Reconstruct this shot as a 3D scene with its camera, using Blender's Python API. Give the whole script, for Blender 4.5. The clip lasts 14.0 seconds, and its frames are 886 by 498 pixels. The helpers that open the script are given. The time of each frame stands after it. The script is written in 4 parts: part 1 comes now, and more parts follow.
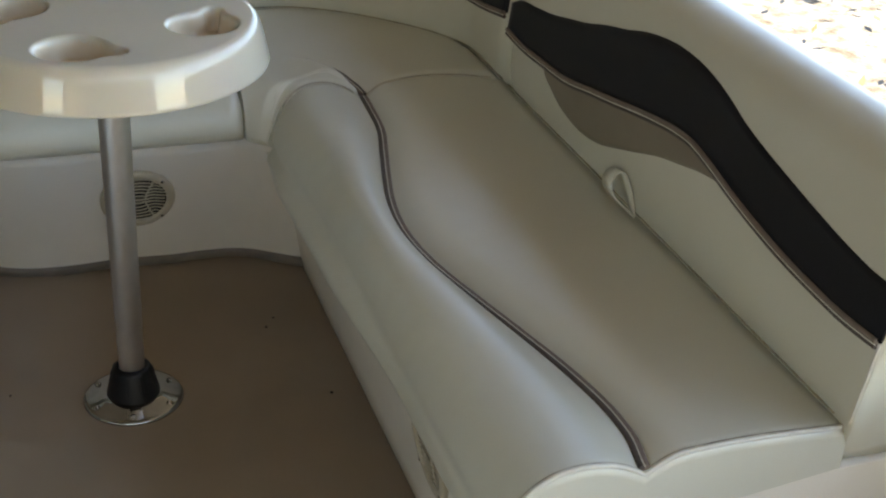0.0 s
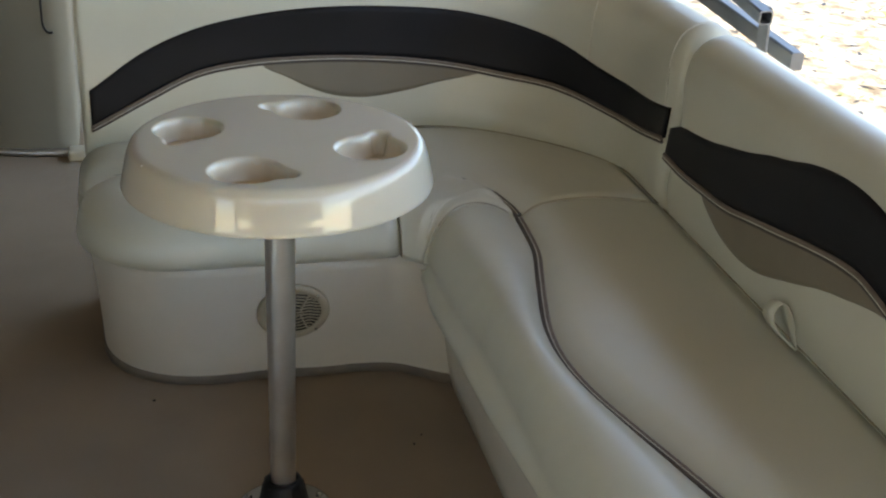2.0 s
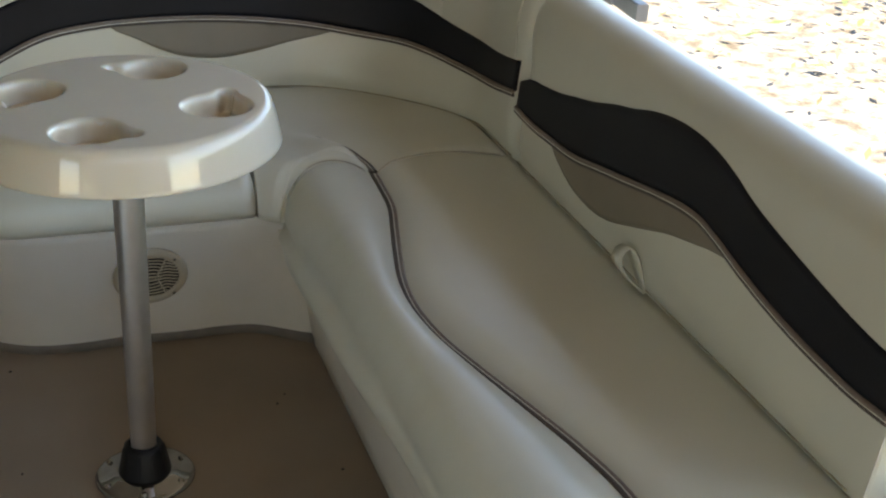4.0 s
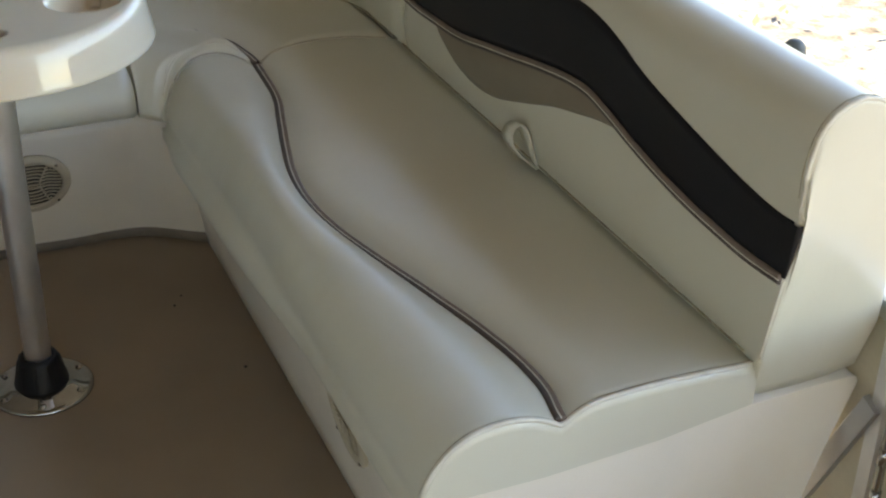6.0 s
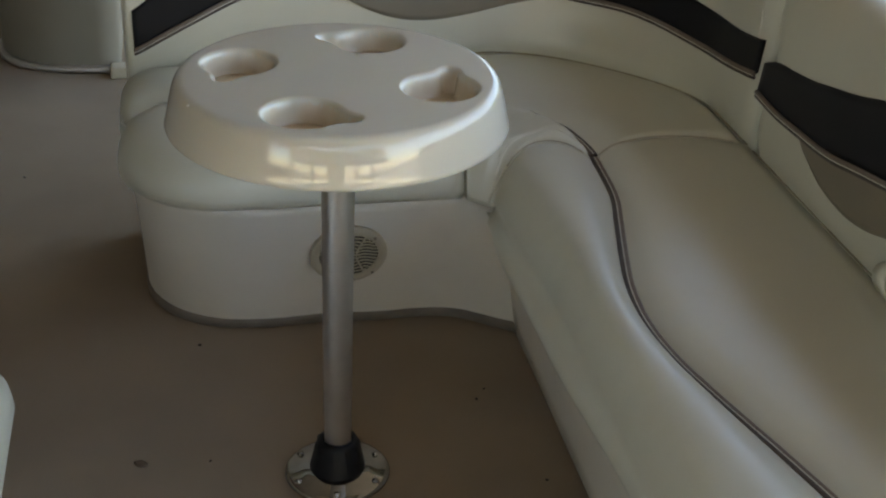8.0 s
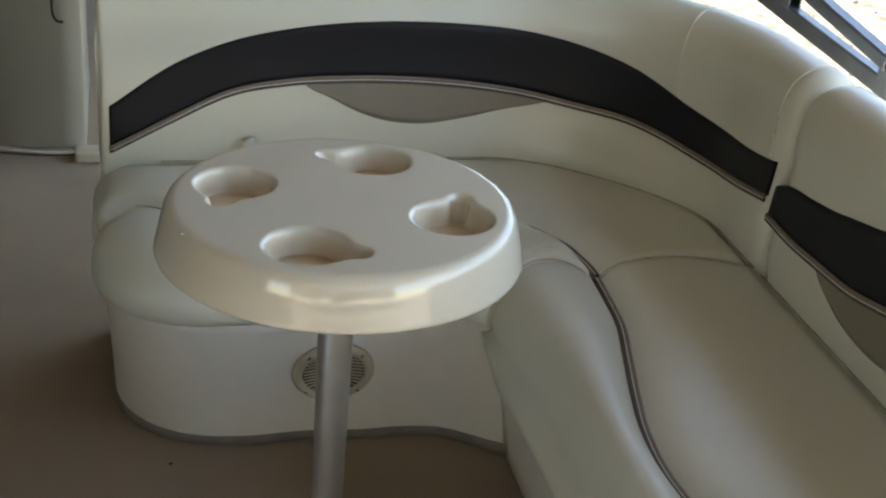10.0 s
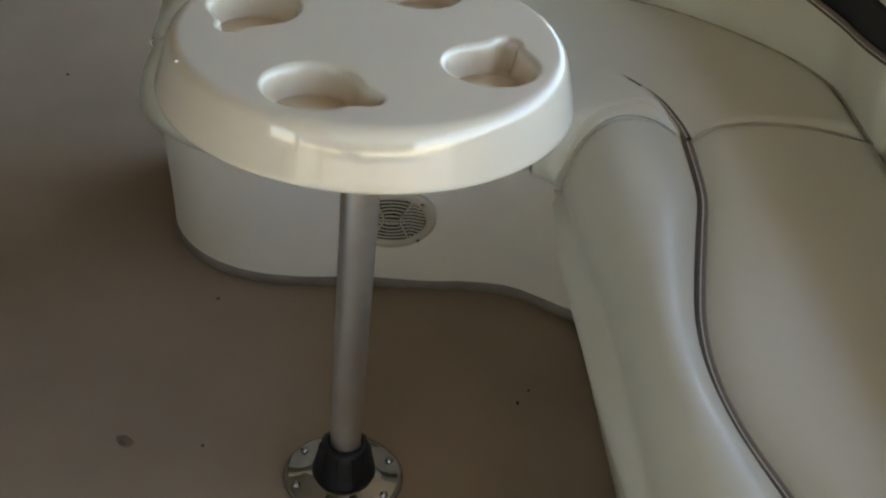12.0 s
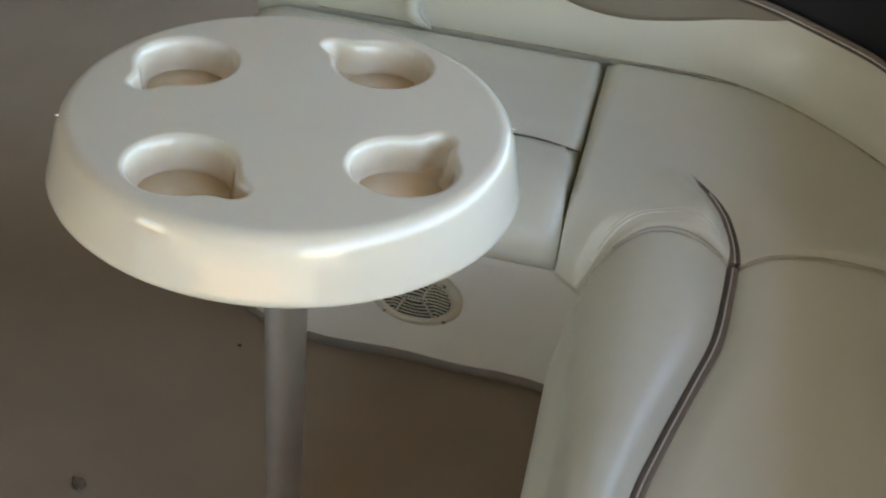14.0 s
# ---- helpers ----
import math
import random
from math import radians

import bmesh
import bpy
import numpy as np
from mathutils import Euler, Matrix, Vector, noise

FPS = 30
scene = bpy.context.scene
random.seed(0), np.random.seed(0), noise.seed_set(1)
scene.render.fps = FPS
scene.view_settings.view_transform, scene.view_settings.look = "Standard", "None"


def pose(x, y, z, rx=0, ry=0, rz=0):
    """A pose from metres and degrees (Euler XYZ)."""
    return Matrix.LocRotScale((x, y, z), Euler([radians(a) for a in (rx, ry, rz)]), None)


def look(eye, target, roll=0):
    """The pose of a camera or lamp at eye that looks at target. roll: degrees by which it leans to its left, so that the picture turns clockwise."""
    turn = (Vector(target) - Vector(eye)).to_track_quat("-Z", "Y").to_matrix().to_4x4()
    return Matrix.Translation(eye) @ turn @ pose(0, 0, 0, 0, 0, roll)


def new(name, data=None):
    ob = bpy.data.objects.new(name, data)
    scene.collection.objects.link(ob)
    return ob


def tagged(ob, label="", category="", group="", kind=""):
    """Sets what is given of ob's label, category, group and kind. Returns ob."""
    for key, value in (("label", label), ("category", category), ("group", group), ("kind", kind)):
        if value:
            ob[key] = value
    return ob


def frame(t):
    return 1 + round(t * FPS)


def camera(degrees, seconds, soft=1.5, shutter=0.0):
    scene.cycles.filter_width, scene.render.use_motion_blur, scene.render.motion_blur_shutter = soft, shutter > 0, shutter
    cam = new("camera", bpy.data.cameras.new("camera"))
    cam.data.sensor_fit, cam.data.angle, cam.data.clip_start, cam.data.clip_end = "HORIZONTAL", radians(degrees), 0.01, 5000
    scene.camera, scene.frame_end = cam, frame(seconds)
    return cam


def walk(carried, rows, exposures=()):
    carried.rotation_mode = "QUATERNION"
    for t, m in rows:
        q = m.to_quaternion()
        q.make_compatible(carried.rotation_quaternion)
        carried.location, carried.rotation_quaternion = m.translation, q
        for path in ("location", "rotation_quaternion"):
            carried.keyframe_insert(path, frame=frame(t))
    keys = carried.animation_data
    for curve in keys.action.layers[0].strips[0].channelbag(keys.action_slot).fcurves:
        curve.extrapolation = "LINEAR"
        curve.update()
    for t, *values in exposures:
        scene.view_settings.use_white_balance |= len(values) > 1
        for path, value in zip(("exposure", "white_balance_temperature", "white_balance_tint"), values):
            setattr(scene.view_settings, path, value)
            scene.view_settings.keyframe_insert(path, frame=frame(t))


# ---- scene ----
cam = camera(36.5, 14.0, soft=2.2)
PATH = [
    (0, (-0.169, -2.019, 1.397), (0.432, -0.363, 0.451), 3.0),
    (0.5, (-0.176, -2.026, 1.412), (0.383, -0.339, 0.493), 2.4),
    (1, (-0.183, -2.017, 1.412), (0.344, -0.305, 0.524), 1.9),
    (1.5, (-0.195, -2.003, 1.419), (0.301, -0.267, 0.558), 1.7),
    (2, (-0.214, -1.998, 1.427), (0.218, -0.223, 0.612), 2.0),
    (2.4, (-0.221, -1.996, 1.426), (0.156, -0.214, 0.6), 2.9),
    (2.5, (-0.223, -1.993, 1.421), (0.159, -0.209, 0.602), 3.2),
    (3, (-0.21, -2.008, 1.419), (0.266, -0.248, 0.597), 2.6),
    (3.5, (-0.196, -2.015, 1.415), (0.377, -0.296, 0.568), 2.5),
    (4, (-0.177, -2.026, 1.415), (0.424, -0.32, 0.561), 2.5),
    (4.2, (-0.179, -2.027, 1.411), (0.434, -0.332, 0.543), 2.3),
    (6.3, (-0.149, -2.008, 1.39), (0.577, -0.432, 0.395), 1.3),
    (6.5, (-0.154, -2.008, 1.39), (0.579, -0.431, 0.402), 1.4),
    (7, (-0.14, -1.979, 1.397), (0.575, -0.393, 0.409), 1.1),
    (7.3, (-0.154, -1.946, 1.41), (0.516, -0.331, 0.438), 0.8),
    (7.5, (-0.188, -1.916, 1.417), (0.407, -0.264, 0.46), 1.5),
    (8, (-0.213, -1.785, 1.403), (0.149, -0.059, 0.46), 2.2),
    (8.5, (-0.245, -1.692, 1.431), (0.168, 0.056, 0.551), 3.9),
    (8.7, (-0.257, -1.665, 1.436), (0.184, 0.091, 0.586), 4.3),
    (10.8, (-0.271, -1.586, 1.425), (0.18, 0.146, 0.533), 5.4),
    (11, (-0.252, -1.571, 1.419), (0.214, 0.112, 0.444), 6.6),
    (11.5, (-0.199, -1.516, 1.394), (0.164, 0.153, 0.354), 4.6),
    (12, (-0.055, -1.428, 1.38), (0.136, 0.227, 0.273), 5.8),
    (12.5, (0.055, -1.35, 1.374), (0.058, 0.308, 0.254), 2.7),
    (13, (0.141, -1.251, 1.378), (0.158, 0.377, 0.215), 6.8),
    (13.5, (0.248, -1.143, 1.387), (0.178, 0.46, 0.193), 8.8),
    (14, (0.361, -1.159, 1.401), (0.099, 0.464, 0.262), 6.2),
]
walk(cam, [(t, look(eye, target, roll)) for t, eye, target, roll in PATH],
     exposures=[(0, 2.45, 8300, 12), (1.5, 2.38, 8300, 12), (4.2, 2.38, 8300, 12), (6.5, 2.55, 8300, 12), (7.1, 2.5, 8300, 12), (7.5, 2.3, 8300, 12), (8, 2.28, 8300, 12), (8.5, 2.4, 8300, 12), (11.5, 2.55, 8300, 12), (12.5, 2.75, 8300, 12), (13, 2.8, 8300, 12), (14, 2.88, 8300, 12)])

# ---------------------------------------------------------------- light
world = bpy.data.worlds.new("daylight")
scene.world = world
world.use_nodes = True
wn = world.node_tree.nodes
sky = wn.new("ShaderNodeTexSky")
sky.sky_type = "NISHITA"
sky.sun_disc = False
sky.dust_density, sky.ozone_density = 0.3, 3.0
sky.sun_elevation = radians(63)
sky.sun_rotation = radians(135)
wn["Background"].inputs["Strength"].default_value = 0.15
world.node_tree.links.new(sky.outputs[0], wn["Background"].inputs["Color"])
sun_data = bpy.data.lights.new("sun", "SUN")
sun_data.energy, sun_data.angle, sun_data.color = 5.0, radians(0.5), (1.0, 0.96, 0.90)
sun = new("sun", sun_data)
sun.matrix_world = look((1.5, -1.5, 4.2), (0, 0, 0))


# ---------------------------------------------------------------- materials
def material(name, color, rough=0.5, metal=0.0, vary=0.12, scale=8.0, grain=0.0, grain_scale=400.0, coat=0.0, spec=0.5, second=None,
             rough_vary=0.0, sheen=0.0, detail=5, edges=(0.35, 0.7)):
    """A surface with blotches at one scale, grain at another and relief."""
    m = bpy.data.materials.new(name)
    m.use_nodes = True
    nt = m.node_tree
    b = nt.nodes["Principled BSDF"]
    b.inputs["Roughness"].default_value = rough
    b.inputs["Metallic"].default_value = metal
    b.inputs["Coat Weight"].default_value = coat
    b.inputs["Coat Roughness"].default_value = 0.03
    b.inputs["Specular IOR Level"].default_value = spec
    b.inputs["Sheen Weight"].default_value = sheen
    tc = nt.nodes.new("ShaderNodeTexCoord")
    big = nt.nodes.new("ShaderNodeTexNoise")
    big.inputs["Scale"].default_value, big.inputs["Detail"].default_value = scale, detail
    nt.links.new(tc.outputs["Object"], big.inputs["Vector"])
    fine = nt.nodes.new("ShaderNodeTexNoise")
    fine.inputs["Scale"].default_value, fine.inputs["Detail"].default_value = grain_scale, 3
    nt.links.new(tc.outputs["Object"], fine.inputs["Vector"])
    ramp = nt.nodes.new("ShaderNodeMix")
    ramp.data_type = "RGBA"
    other = second or tuple(c * (1 - vary) for c in color)
    ramp.inputs["A"].default_value, ramp.inputs["B"].default_value = (*color, 1), (*other, 1)
    sharp = nt.nodes.new("ShaderNodeMapRange")
    sharp.interpolation_type = "SMOOTHSTEP"
    sharp.inputs["From Min"].default_value, sharp.inputs["From Max"].default_value = edges
    nt.links.new(big.outputs["Fac"], sharp.inputs["Value"])
    nt.links.new(sharp.outputs["Result"], ramp.inputs["Factor"])
    last = ramp.outputs["Result"]
    if grain:
        speck = nt.nodes.new("ShaderNodeMix")
        speck.data_type, speck.blend_type = "RGBA", "MULTIPLY"
        speck.inputs["Factor"].default_value = min(1.0, grain)
        nt.links.new(last, speck.inputs["A"])
        lift = nt.nodes.new("ShaderNodeMapRange")
        lift.inputs["To Min"].default_value, lift.inputs["To Max"].default_value = 0.55, 1.35
        nt.links.new(fine.outputs["Fac"], lift.inputs["Value"])
        nt.links.new(lift.outputs["Result"], speck.inputs["B"])
        last = speck.outputs["Result"]
    nt.links.new(last, b.inputs["Base Color"])
    if rough_vary:
        rr = nt.nodes.new("ShaderNodeMapRange")
        rr.inputs["To Min"].default_value, rr.inputs["To Max"].default_value = rough - rough_vary, rough + rough_vary
        nt.links.new(big.outputs["Fac"], rr.inputs["Value"])
        nt.links.new(rr.outputs["Result"], b.inputs["Roughness"])
    return m


def relief(m, kind, scale, strength, distance):
    """Adds fine relief: kind 'grain' for hide-like cells, 'fuzz' for fibres, 'ripple' for broad unevenness."""
    nt = m.node_tree
    b = nt.nodes["Principled BSDF"]
    tc = nt.nodes.new("ShaderNodeTexCoord")
    if kind == "grain":
        tex = nt.nodes.new("ShaderNodeTexVoronoi")
        tex.feature = "SMOOTH_F1"
        out = tex.outputs["Distance"]
    else:
        tex = nt.nodes.new("ShaderNodeTexNoise")
        tex.inputs["Detail"].default_value = 6 if kind == "fuzz" else 2
        out = tex.outputs["Fac"]
    tex.inputs["Scale"].default_value = scale
    nt.links.new(tc.outputs["Object"], tex.inputs["Vector"])
    bump = nt.nodes.new("ShaderNodeBump")
    bump.inputs["Strength"].default_value, bump.inputs["Distance"].default_value = strength, distance
    nt.links.new(out, bump.inputs["Height"])
    if b.inputs["Normal"].is_linked:
        nt.links.new(b.inputs["Normal"].links[0].from_socket, bump.inputs["Normal"])
    nt.links.new(bump.outputs["Normal"], b.inputs["Normal"])
    return m


VINYL = relief(relief(material("cream_vinyl", (0.635, 0.625, 0.52), 0.30, scale=3.0, second=(0.60, 0.58, 0.465), rough_vary=0.03, spec=0.9, detail=1.5, edges=(0.2, 0.8)), "ripple", 7, 0.2, 0.02),
               "grain", 520, 0.12, 0.001)
VINYL_BASE = relief(relief(material("cream_vinyl_skirt", (0.80, 0.755, 0.655), 0.5, vary=0.09, scale=4), "ripple", 6, 0.2, 0.02), "grain", 520, 0.2, 0.001)
DARK = relief(material("near_black_vinyl", (0.007, 0.007, 0.010), 0.5, vary=0.3, scale=9, spec=0.3), "grain", 480, 0.3, 0.001)
TAN = relief(material("taupe_vinyl", (0.225, 0.193, 0.142), 0.5, vary=0.08, scale=9), "grain", 480, 0.25, 0.001)
CORD_DARK = material("dark_brown_cord", (0.085, 0.066, 0.055), 0.55, scale=60)
CORD_TAUPE = material("taupe_cord", (0.20, 0.155, 0.125), 0.5, scale=60)
CORD_CREAM = material("cream_cord", (0.68, 0.65, 0.55), 0.45, scale=40)
# colour of thin cords that draw shadow lines along welts and cushion creases
SHADE_LINE = material("tan_shade_line", (0.50, 0.45, 0.34), 0.8, scale=40, vary=0.3)
CREASE_SHADE = material("tan_crease_shade", (0.44, 0.39, 0.27), 0.8, scale=40, vary=0.4)
CARPET = relief(material("brown_marine_carpet", (0.335, 0.245, 0.155), 0.95, vary=0.16, scale=3.2, grain=0.5, grain_scale=700, sheen=0.15), "fuzz", 900, 0.6, 0.003)
TRIM = relief(material("grey_carpet_trim", (0.25, 0.215, 0.175), 0.9, vary=0.2, scale=20, grain=0.4, grain_scale=800), "fuzz", 900, 0.5, 0.002)
GEL = relief(material("cream_gelcoat_plastic", (0.655, 0.595, 0.475), 0.38, vary=0.04, scale=6, coat=1.0, spec=0.12), "ripple", 14, 0.012, 0.01)
GEL.node_tree.nodes["Principled BSDF"].inputs["Coat IOR"].default_value = 1.65
GEL.node_tree.nodes["Principled BSDF"].inputs["Subsurface Weight"].default_value = 0.2
GEL.node_tree.nodes["Principled BSDF"].inputs["Subsurface Radius"].default_value = (1.0, 0.62, 0.32)
GEL.node_tree.nodes["Principled BSDF"].inputs["Subsurface Scale"].default_value = 0.012
NICK = material("bare_white_plastic", (0.85, 0.84, 0.80), 0.3, scale=60)
WELL_CREAM = material("warm_cream_plastic", (0.70, 0.60, 0.455), 0.25, scale=22, second=(0.66, 0.53, 0.375), coat=0.6, spec=0.3)
ALU = relief(material("brushed_aluminium", (0.78, 0.78, 0.78), 0.34, metal=1.0, vary=0.12, scale=14, rough_vary=0.08), "fuzz", 220, 0.06, 0.001)
CHROME = material("polished_steel", (0.42, 0.41, 0.39), 0.06, metal=1.0, vary=0.15, scale=40, rough_vary=0.05)
KNOB = material("grey_green_rubber", (0.10, 0.115, 0.11), 0.5, vary=0.3, scale=30)
RUBBER = relief(material("black_rubber", (0.009, 0.009, 0.010), 0.42, vary=0.3, scale=30, spec=0.25), "fuzz", 120, 0.1, 0.002)
SPEAKER = relief(material("beige_speaker_plastic", (0.50, 0.44, 0.32), 0.45, vary=0.10, scale=14), "fuzz", 300, 0.08, 0.001)
HOLLOW = material("dark_speaker_cone", (0.004, 0.0036, 0.003), 0.9, scale=40, spec=0.0)
TUBE = relief(material("grey_painted_tube", (0.20, 0.22, 0.25), 0.38, metal=0.6, vary=0.15, scale=20), "fuzz", 200, 0.08, 0.001)
BEIGE = relief(material("beige_fence_sheet", (0.56, 0.50, 0.37), 0.5, vary=0.15, scale=6, grain=0.2, grain_scale=120), "fuzz", 90, 0.15, 0.003)
ROOF = material("dark_roof_boards", (0.30, 0.29, 0.27), 0.9, vary=0.15, scale=1.5, grain=0.3, grain_scale=300)
WALL = material("unseen_wall_boards", (0.22, 0.21, 0.19), 0.9, vary=0.3, scale=1.2, grain=0.4, grain_scale=60)
DECK_EDGE = material("deck_edge_aluminium", (0.5, 0.5, 0.5), 0.4, metal=0.9, scale=10)
DIRT = relief(material("pale_gravel_and_dirt", (0.23, 0.22, 0.195), 0.95, scale=9, second=(0.085, 0.07, 0.05), grain=0.9, grain_scale=55), "fuzz", 14, 0.9, 0.05)
# much darker than the benches' cream
CONSOLE = relief(material("dull_cream_plastic", (0.27, 0.25, 0.20), 0.5, vary=0.1, scale=3), "ripple", 5, 0.15, 0.02)
WELL_FLOOR = material("tan_well_floor", (0.78, 0.62, 0.44), 0.5, scale=30, second=(0.78, 0.68, 0.53))
LEAF = material("dry_leaf", (0.22, 0.15, 0.075), 0.8, vary=0.4, scale=4)
LEAF_GREEN = material("green_weed_leaf", (0.09, 0.13, 0.04), 0.7, vary=0.4, scale=4)
CRUMB = material("dark_crumb", (0.06, 0.045, 0.03), 0.9, scale=80)
STAIN = material("brown_carpet_stain", (0.17, 0.12, 0.08), 0.95, scale=60, vary=0.3)


# ---------------------------------------------------------------- mesh helpers
def put(name, verts, faces, mat, parent=None, label="", smooth=True):
    me = bpy.data.meshes.new(name)
    me.from_pydata([tuple(float(c) for c in v) for v in verts], [], faces)
    me.validate()
    me.update()
    bm = bmesh.new()
    bm.from_mesh(me)
    bmesh.ops.recalc_face_normals(bm, faces=bm.faces)
    bm.to_mesh(me)
    bm.free()
    if smooth:
        me.polygons.foreach_set("use_smooth", [p.loop_total <= 4 for p in me.polygons])
    me.materials.append(mat)
    ob = new(name, me)
    if parent is not None:
        ob.parent = parent
        ob.matrix_parent_inverse = parent.matrix_world.inverted()
    if label:
        ob["label"] = label
    return ob


def part(name, bm, mat, parent=None, label="", smooth=False, local=False):
    me = bpy.data.meshes.new(name)
    bmesh.ops.recalc_face_normals(bm, faces=bm.faces)
    bm.to_mesh(me)
    bm.free()
    if smooth:
        me.polygons.foreach_set("use_smooth", [True] * len(me.polygons))
    me.materials.append(mat)
    ob = new(name, me)
    if parent is not None:
        ob.parent = parent
        if not local:
            ob.matrix_parent_inverse = parent.matrix_world.inverted()
    if label:
        ob["label"] = label
    return ob


def thing(name, label, category, group="", kind="", at=(0, 0, 0)):
    ob = new(name)
    ob.location = at
    ob.empty_display_size = 0.05
    bpy.context.view_layer.update()
    return tagged(ob, label, category, group, kind)


def grid(rows, wrap=False, close_rows=False):
    """Vertices and quads of a sheet of rows of points; wrap joins each row's ends, close_rows the first and last rows."""
    n, m = len(rows), len(rows[0])
    verts = [p for row in rows for p in row]
    faces = []
    for i in range(n if close_rows else n - 1):
        for j in range(m if wrap else m - 1):
            a, b = i * m + j, i * m + (j + 1) % m
            c, d = ((i + 1) % n) * m + (j + 1) % m, ((i + 1) % n) * m + j
            faces.append((a, b, c, d))
    return verts, faces


def curve(pts):
    """A smooth function through (x, y) pairs in any order of x."""
    pts = sorted(pts)
    xs, ys = np.array([p[0] for p in pts]), np.array([p[1] for p in pts])
    slopes = np.gradient(ys, xs)

    def f(x):
        x = min(max(x, xs[0]), xs[-1])
        i = int(min(max(np.searchsorted(xs, x) - 1, 0), len(xs) - 2))
        h = xs[i + 1] - xs[i]
        t = (x - xs[i]) / h
        return float((2 * t**3 - 3 * t**2 + 1) * ys[i] + (t**3 - 2 * t**2 + t) * h * slopes[i]
                     + (3 * t**2 - 2 * t**3) * ys[i + 1] + (t**3 - t**2) * h * slopes[i + 1])
    return f


def cord(name, pts, r, mat, parent=None, label="", n=8, closed=False):
    """A round cord along points, with closed ends."""
    pts = [Vector(p) for p in pts]
    rows = []
    for i, p in enumerate(pts):
        a = pts[i - 1] if (i or closed) else p
        b = pts[(i + 1) % len(pts)] if (i < len(pts) - 1 or closed) else p
        d = (b - a).normalized()
        side = d.cross(Vector((0, 0, 1)))
        side = side.normalized() if side.length > 1e-3 else Vector((1, 0, 0))
        up = side.cross(d)
        rows.append([p + (side * math.cos(k * math.tau / n) + up * math.sin(k * math.tau / n)) * (r[i] if isinstance(r, list) else r) for k in range(n)])
    v, f = grid(rows, wrap=True, close_rows=closed)
    if not closed:
        f += [tuple(range(n)), tuple(range(len(v) - n, len(v)))]
    return put(name, v, f, mat, parent, label)


def lathe(name, prof, mat, parent=None, label="", n=64, at=(0, 0, 0), smooth=True):
    """A body turned round the upright axis through at; prof: (radius, height) from one end to the other."""
    rows = [[(at[0] + r * math.cos(k * math.tau / n), at[1] + r * math.sin(k * math.tau / n), at[2] + z) for k in range(n)] for r, z in prof]
    v, f = grid(rows, wrap=True)
    f += [tuple(range(n)), tuple(range(len(v) - n, len(v)))]
    return put(name, v, f, mat, parent, label, smooth)


def box(name, x0, x1, y0, y1, z0, z1, mat, parent=None, label="", bevel=0.004):
    bm = bmesh.new()
    bmesh.ops.create_cube(bm, size=1)
    for v in bm.verts:
        v.co = ((x0 + x1) / 2 + v.co.x * (x1 - x0), (y0 + y1) / 2 + v.co.y * (y1 - y0), (z0 + z1) / 2 + v.co.z * (z1 - z0))
    if bevel:
        bmesh.ops.bevel(bm, geom=bm.edges[:], offset=bevel, segments=2, affect="EDGES", profile=0.5)
    return part(name, bm, mat, parent, label)


def bar(name, a, b, w, h, mat, parent=None, label="", hollow=False):
    """A straight bar of w x h section from a to b, with softened edges."""
    a, b = Vector(a), Vector(b)
    d = (b - a).normalized()
    side = d.cross(Vector((0, 0, 1))).normalized()
    up = side.cross(d)
    ring = []
    e = min(w, h) * 0.12
    for sx, sy, ex, ey in ((-1, -1, 1, 0), (1, -1, -1, 0), (1, -1, 0, 1), (1, 1, 0, -1), (1, 1, -1, 0), (-1, 1, 1, 0), (-1, 1, 0, -1), (-1, -1, 0, 1)):
        ring.append(side * (sx * w / 2 + ex * e) + up * (sy * h / 2 + ey * e))
    inner = [p * 0.8 for p in ring]
    if hollow:
        rows = [[a + p for p in ring], [b + p for p in ring], [b + p for p in inner], [a + p for p in inner]]
        v, f = grid(rows, wrap=True, close_rows=True)
    else:
        v, f = grid([[a + p for p in ring], [b + p for p in ring]], wrap=True)
        f += [tuple(range(8)), tuple(range(8, 16))]
    return put(name, v, f, mat, parent, label, smooth=False)


def smooth(x):
    x = min(max(x, 0.0), 1.0)
    return x * x * (3 - 2 * x)


# ---------------------------------------------------------------- setting
def slab(name, label, x0, x1, y0, y1, z0, z1, mat):
    ob = box(name, x0, x1, y0, y1, z0, z1, mat, bevel=0)
    return tagged(ob, label, name.split("_")[0], kind="structure")


GROUND_Z = -0.75


def make_ground():
    rows = []
    steps = [-300, -120, -50, -20, -10, -6, -4, -2] + [k * 0.5 for k in range(0, 21)] + [12, 16, 24, 50, 120, 300]
    ys = [-300, -120, -50, -20, -10] + [k * 0.6 for k in range(-10, 22)] + [16, 24, 50, 120, 300]
    for x in steps:
        rows.append([(x, y, GROUND_Z + 0.05 * (noise.noise(Vector((x * 0.5, y * 0.5, 3))) if abs(x) < 15 and abs(y) < 15 else 0)) for y in ys])
    v, f = grid(rows)
    tagged(put("ground", v, f, DIRT), "sunlit pale gravel and dirt ground beside the boat", "ground", kind="structure")


